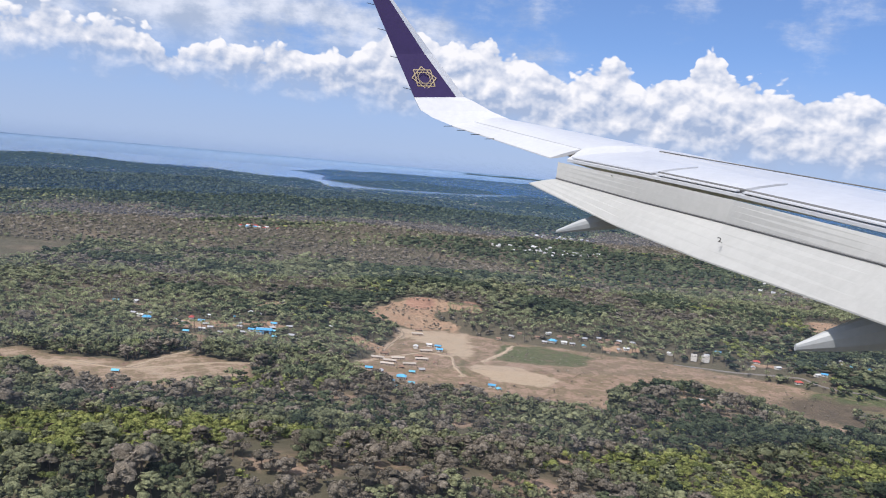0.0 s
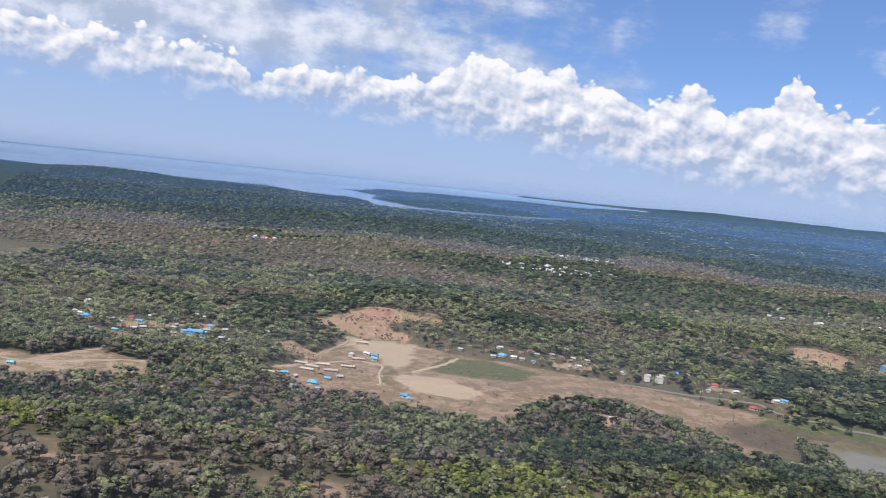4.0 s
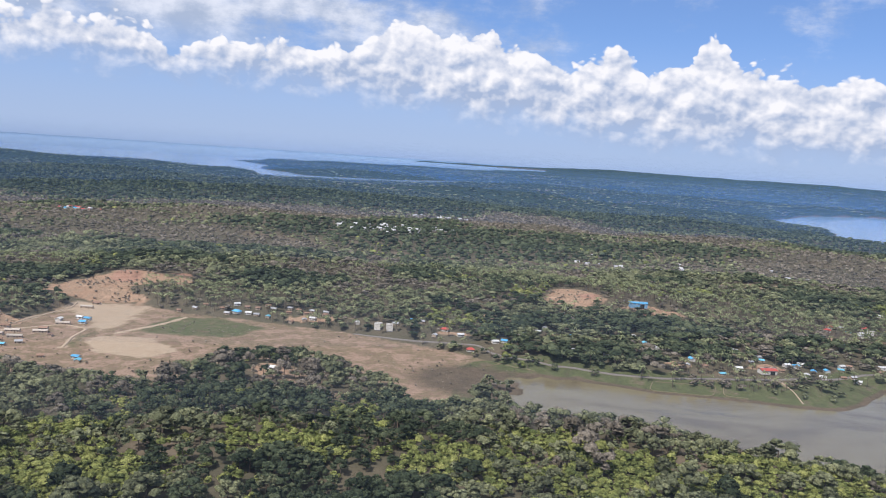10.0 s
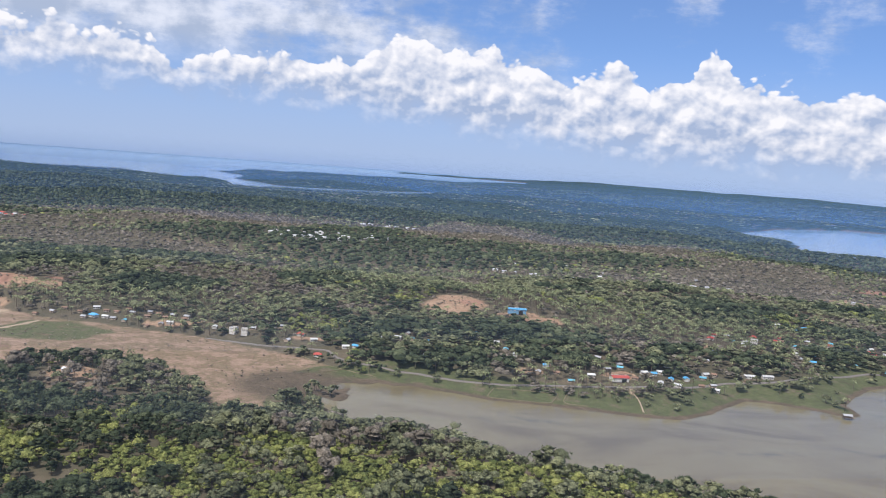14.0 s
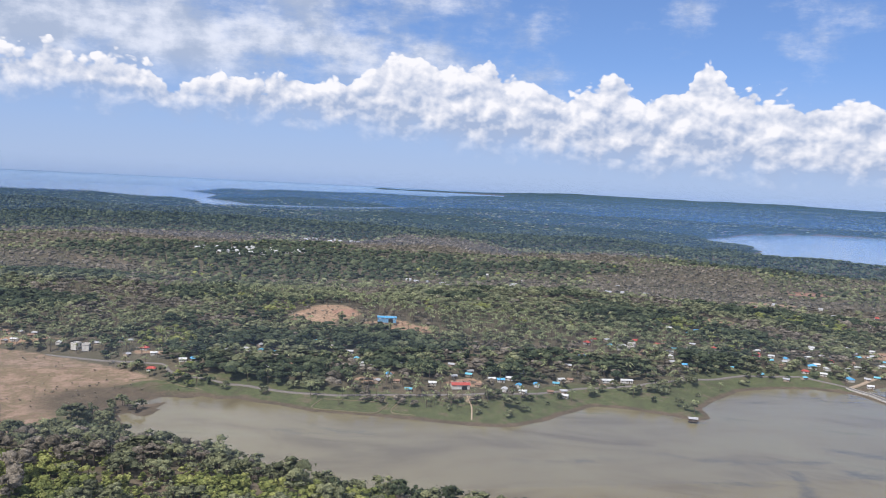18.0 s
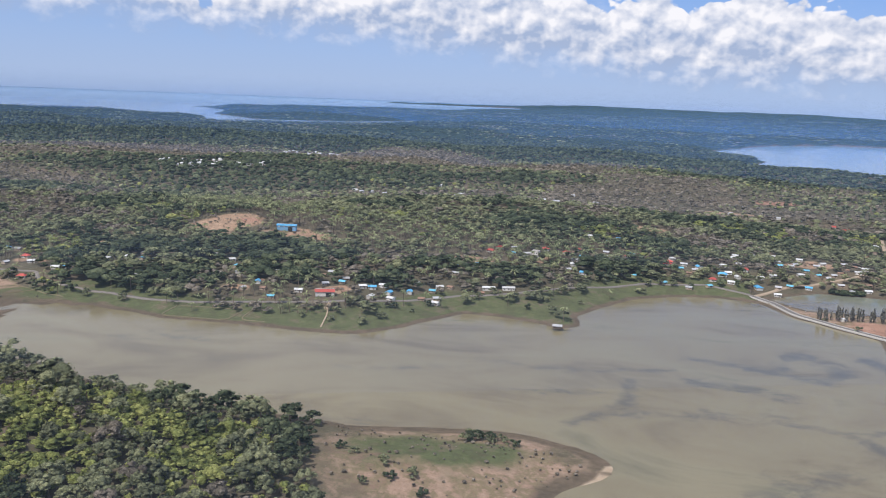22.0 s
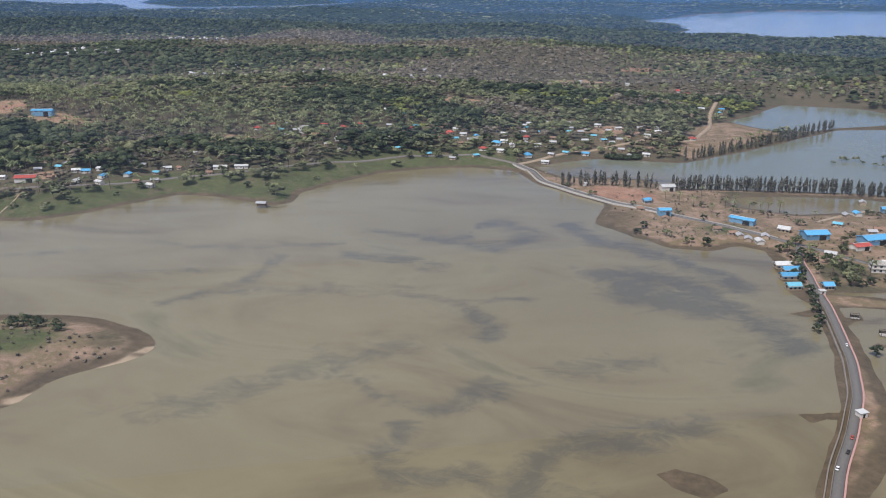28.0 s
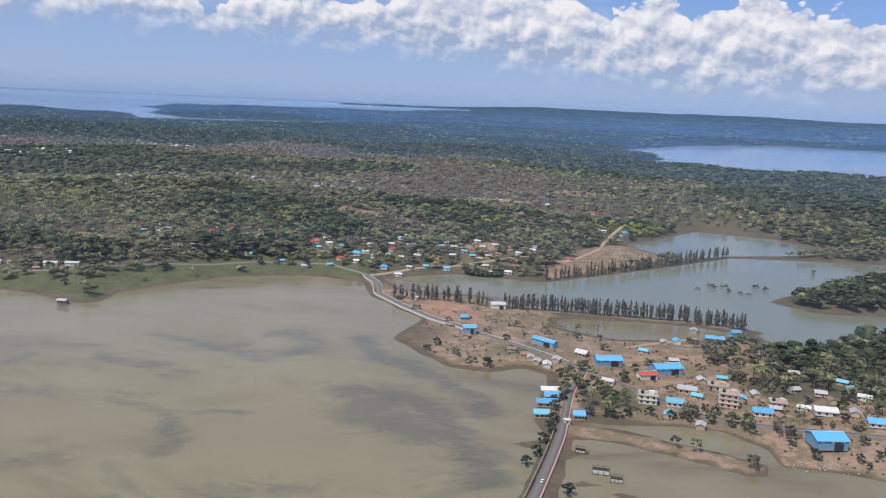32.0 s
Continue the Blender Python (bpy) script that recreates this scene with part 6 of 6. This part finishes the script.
skin("flap_tab", [tuple(np.array(q) - (0, 0, 0.012)) for q in mid_line], tail, 0.05, FLAP_GREY, wing, "pale grey rear edge of the flap", 0.008)
for line, rad in ((mid_line, 0.012), ([(a + 0.1, o, z + 0.045) for a, o, z in rear[4:]], 0.02)):
    for k in range(len(line) - 1):
        part("seam", rod(rad, rad, line[k], line[k + 1], 5), SEAM, wing)
for k in range(4):
    a, c = rear[k + 3 if k else 3], rear[k + 4]
    fwd = [np.array(q) + (0.75, 0.12, 0.17) for q in (a, c)]
    aft = [np.array(q) + (0.03, 0.0, 0.035) for q in (a, c)]
    trim_in = 0.03 * (np.array(c) - np.array(a))
    skin("spoiler", [fwd[0] + trim_in, fwd[1] - trim_in], [aft[0] + trim_in, aft[1] - trim_in], 0.03, WING_WHITE, wing, "white spoiler panel", 0.012, 4)
for a, c in (((4.78, 12.3, 0.375), (4.25, 15.0, 0.80)), ((5.6, 12.1, 0.43), (4.2, 15.3, 0.83)), ((8.6, 6.2, -0.16), (5.7, 11.8, 0.41)), ((4.70, 9.75, -0.03), (5.45, 9.95, 0.14)), ((5.10, 8.3, -0.10), (6.0, 8.6, 0.05))):
    part("seam", rod(0.009, 0.009, a, c, 4), SEAM, wing)
for name_at, tip, nose, rad in ((0, (3.76, 10.66, -0.86), (6.2, 10.2, -0.42), 0.17), (1, (4.64, 6.42, -1.40), (7.6, 5.9, -0.85), 0.25)):
    v, f = [], []
    tip, nose = np.array(tip), np.array(nose)
    for u, k in ((0, 0.12), (0.12, 0.45), (0.3, 0.8), (0.5, 1.0), (0.75, 0.9), (0.92, 0.5), (1, 0.08)):
        q = tip + (nose - tip) * u + (0, 0, 0.16 * math.sin(math.pi * u))
        for j in range(10):
            a = j * 0.6283
            v.append(q + (0, 0.62 * rad * k * math.cos(a), rad * k * math.sin(a) * (1.25 if math.sin(a) < 0 else 0.9)))
    for i in range(6):
        for j in range(10):
            f.append((i * 10 + j, i * 10 + (j + 1) % 10, (i + 1) * 10 + (j + 1) % 10, (i + 1) * 10 + j))
    f += [tuple(range(10)), tuple(range(60, 70))]
    part_from("flap_track_fairing", v, f, FAIRING_GREY, wing, "grey canoe-shaped flap track fairing")
sh_te = [(1.02, 17.15, 4.1), (1.56, 16.9, 3.05), (2.08, 16.6, 2.0), (2.47, 16.2, 1.15)]
sh_mid = [(1.28, 17.15, 4.15), (1.90, 16.9, 3.09), (2.66, 16.6, 2.07), (3.33, 16.2, 1.23)]
sh_le = [(1.34, 17.15, 4.16), (1.97, 16.9, 3.10), (2.82, 16.6, 2.09), (3.49, 16.2, 1.26)]


def blade(name, fr, bk, mat, label, thick=0.05):
    v, f = [], []
    for a, c in zip(fr, bk):
        v += [a, c, (c[0], c[1] + thick, c[2] + 0.01), (a[0], a[1] + thick, a[2] + 0.01)]
    for i in range(len(fr) - 1):
        for j in range(4):
            f.append((i * 4 + j, i * 4 + (j + 1) % 4, i * 4 + 4 + (j + 1) % 4, i * 4 + 4 + j))
    f += [(0, 1, 2, 3), tuple(range(len(fr) * 4 - 4, len(fr) * 4))]
    return part_from(name, v, f, mat, wing, label)


blade("winglet", sh_te, sh_mid, PURPLE, "dark purple upturned winglet")
blade("winglet_edge", [(a + 0.003, o, z) for a, o, z in sh_mid], sh_le, BARE_METAL, "bare metal leading edge of the winglet")
blade("winglet_root", [(2.47, 16.2, 1.145), (2.59, 16.0, 0.90), (2.80, 15.8, 0.77), (3.14, 15.5, 0.64)], [(3.49, 16.2, 1.255), (3.66, 16.0, 1.17), (3.98, 15.8, 1.00), (4.31, 15.5, 0.86)], WING_WHITE, "white curved root of the winglet", 0.08)
emblem_c, across, upward = np.array((2.66, 16.37, 1.56)), np.array((0.99, 0.0, 0.09)), np.array((-0.28, 0.30, 0.91))
for k in range(4):
    turn0, rad = (k % 2) * 0.785, 0.26 if k < 2 else 0.17
    v, f = [], []
    for j in range(4):
        for q in (rad, rad * 0.90):
            a = turn0 + j * 1.571
            v.append(emblem_c + across * q * math.cos(a) + upward * q * math.sin(a) - np.array((0, 0.02 + 0.004 * k, 0)))
    for j in range(4):
        m = (j + 1) % 4
        f.append((2 * j, 2 * m, 2 * m + 1, 2 * j + 1))
    part_from("emblem", v, f, GOLD_LINE, wing, "thin gold star outline")
for a, d in (((1.6, 16.88, 2.95), (-0.16, 0, 0.02)), ((1.85, 16.74, 2.45), (-0.16, 0, 0.02)), ((2.12, 16.58, 1.92), (-0.16, 0, 0.02)), ((2.4, 16.28, 1.30), (-0.16, 0, 0.02)), ((3.16, 15.48, 0.63), (-0.18, 0, -0.02)), ((3.32, 15.0, 0.56), (-0.18, 0, -0.02)), ((3.48, 14.5, 0.49), (-0.18, 0, -0.02)), ((3.62, 14.0, 0.42), (-0.18, 0, -0.02))):
    part("static_wick", rod(0.008, 0.005, a, tuple(np.array(a) + d), 5), DARK, wing)
for at, size in (((4.66, 8.0, -0.655), 0.11), ((4.40, 10.5, -0.06), 0.09)):
    tx = bpy.data.curves.new("number", "FONT")
    tx.body, tx.size, tx.extrude = "2", size, 0.001
    tx.materials.append(DARK)
    ob = new("number", tx)
    ob.parent = wing
    ob.matrix_local = Matrix.Translation((at[0], at[1], at[2] + 0.03)) @ Euler((radians(38), radians(8), radians(-14))).to_matrix().to_4x4()


# ---------------------------------------------------------------- small things on the shore
def stilt_hut(x, y, turn):
    ob = tagged(empty("stilt_hut", x, y, 0.0, turn), "dark wooden stilt hut with a grey roof in shallow water", "hut")
    for sx in (-2.6, 0, 2.6):
        for sy in (-1.6, 1.6):
            part("post", rod(0.14, 0.12, (sx, sy, -2.0), (sx, sy, 1.2), 6), BARK, ob)
    part("deck", box(6.4, 4.2, 0.2, (0, 0, 1.2)), BARK, ob)
    part("wall", box(5.2, 3.2, 1.9, (0, 0, 1.4)), BARK, ob)
    v, f = gable(5.6, 3.6, 3.3, 0.7)
    part_from("roof", v, f, ROOF_GREY, ob)
    part("gangway", box(7.0, 0.9, 0.15, (6.5, 0.4, 1.1)), BARK, ob)
    return ob


stilt_hut(709, 676, -5)


def ruin(x, y, w, d, turn):
    ob = tagged(empty("shed_frame", x, y, 0.0, turn), "dark roofless shed of weathered posts standing in shallow water", "shed")
    for i in range(4):
        for j in range(2):
            part("post", rod(0.12, 0.1, ((i / 3 - 0.5) * w, (j - 0.5) * d, -1.0), ((i / 3 - 0.5) * w, (j - 0.5) * d, 2.2), 6), BARK, ob)
    for j in range(2):
        part("beam", box(w + 0.4, 0.2, 0.2, (0, (j - 0.5) * d, 2.1)), BARK, ob)
    part("back_wall", box(w, 0.15, 1.4, (0, d / 2 - 0.15, 0.2)), DARK, ob)
    part("floor", box(w, d, 0.2, (0, 0, 0.25)), CONCRETE, ob)
    return ob


ruin(1013, 501, 6.0, 3.0, -8), ruin(1018, 495, 4.2, 2.4, -8), ruin(1007, 518, 3.6, 1.8, -10)


def kiosk(x, y, w, turn):
    ob = tagged(empty("kiosk", x, y, ground_at(x, y) - 0.1, turn), "small whitewashed concrete kiosk beside the road", "kiosk")
    part("wall", box(w, w * 0.8, 2.0, (0, 0, 0), 0.04), WALL_WHITE, ob)
    part("roof", box(w + 0.5, w * 0.8 + 0.5, 0.2, (0, 0, 2.0), 0.03), ROOF_WHITE, ob)
    part("door", box(0.8, 0.08, 1.6, (0, -w * 0.4 - 0.03, 0)), DARK, ob)
    return ob


kiosk(1003.5, 545, 2.6, 5), kiosk(974, 434, 3.0, 20), kiosk(918, 738, 4.0, 30)


def car(x, y, turn, paint, words):
    ob = tagged(empty("car", x, y, max(ground_at(x, y), 0.9) + 0.28, turn), words, "car", "cars on the bay road")
    ob.scale = (0.62, 0.62, 0.62)
    bm = box(3.6, 1.5, 0.6, (0, 0, 0.35), 0.12)
    part("body", bm, paint, ob)
    v = [(-1.2, -0.68, 0.93), (1.0, -0.68, 0.93), (1.0, 0.68, 0.93), (-1.2, 0.68, 0.93), (-0.9, -0.58, 1.42), (0.5, -0.58, 1.42), (0.5, 0.58, 1.42), (-0.9, 0.58, 1.42)]
    part_from("cabin", v, [(0, 1, 5, 4), (1, 2, 6, 5), (2, 3, 7, 6), (3, 0, 4, 7), (4, 5, 6, 7)], DARK, ob, "dark glazed cabin")
    part("roof", box(1.4, 1.16, 0.05, (-0.2, 0, 1.42)), paint, ob)
    for sx in (-1.15, 1.15):
        for sy in (-0.72, 0.72):
            part("wheel", rod(0.32, 0.32, (sx, sy - 0.1, 0.32), (sx, sy + 0.1, 0.32), 10), DARK, ob)
    return ob


CAR_RED, CAR_WHITE = plain("car_red", (0.4, 0.06, 0.04), 0.3), plain("car_white", (0.75, 0.75, 0.75), 0.3)
car(965, 419.5, 58, CAR_RED, "small red car on the grey road"), car(960.3, 411, 56, DARK, "dark car driving on the grey road"), car(953.6, 402, 58, CAR_WHITE, "white car driving on the grey road"), car(991.3, 488, 72, CAR_WHITE, "white van on the grey road")
g = np.random.default_rng(55)
LUMP_V = ICO_V.copy()
boulder = mesh_from("boulder", LUMP_V * (1 + np.random.default_rng(3).uniform(-0.3, 0.3, (12, 1))) * np.array((1, 0.8, 0.6)), ICO_F)
boulder.materials.append(plain("pale_stone", (0.38, 0.35, 0.31), 0.9))
for k in range(46):
    x, y = 1086 + g.uniform(0, 26), 519 + g.uniform(-3, 5)
    ob = tagged(new("boulder", boulder), "pale rubble stone on the pond's edge", "boulder", "rubble round the warehouse")
    s0 = g.uniform(0.25, 0.6)
    ob.matrix_world = pose(x, y, ground_at(x, y) + 0.1, 0, 0, g.uniform(0, 360)) @ Matrix.Diagonal((s0, s0, s0, 1))

# earth banks of the small fields on the shore
BANK_EARTH = plain("bank_earth", (0.17, 0.145, 0.085), 0.95, 0.3, 0.4)
for line in (shape((452, 668), (446, 652), (492, 649), (500, 668), (452, 668)), (shape((300, 716), (318, 700), (350, 682), (366, 680))), shape((505, 668), (500, 652), (520, 650)), shape((318, 700), (306, 690)), shape((338, 688), (326, 678))):
    ribbon("trim", line, 0.4, 0, 0.25, BANK_EARTH, "low bare earth bank round a small field", "earth bank")
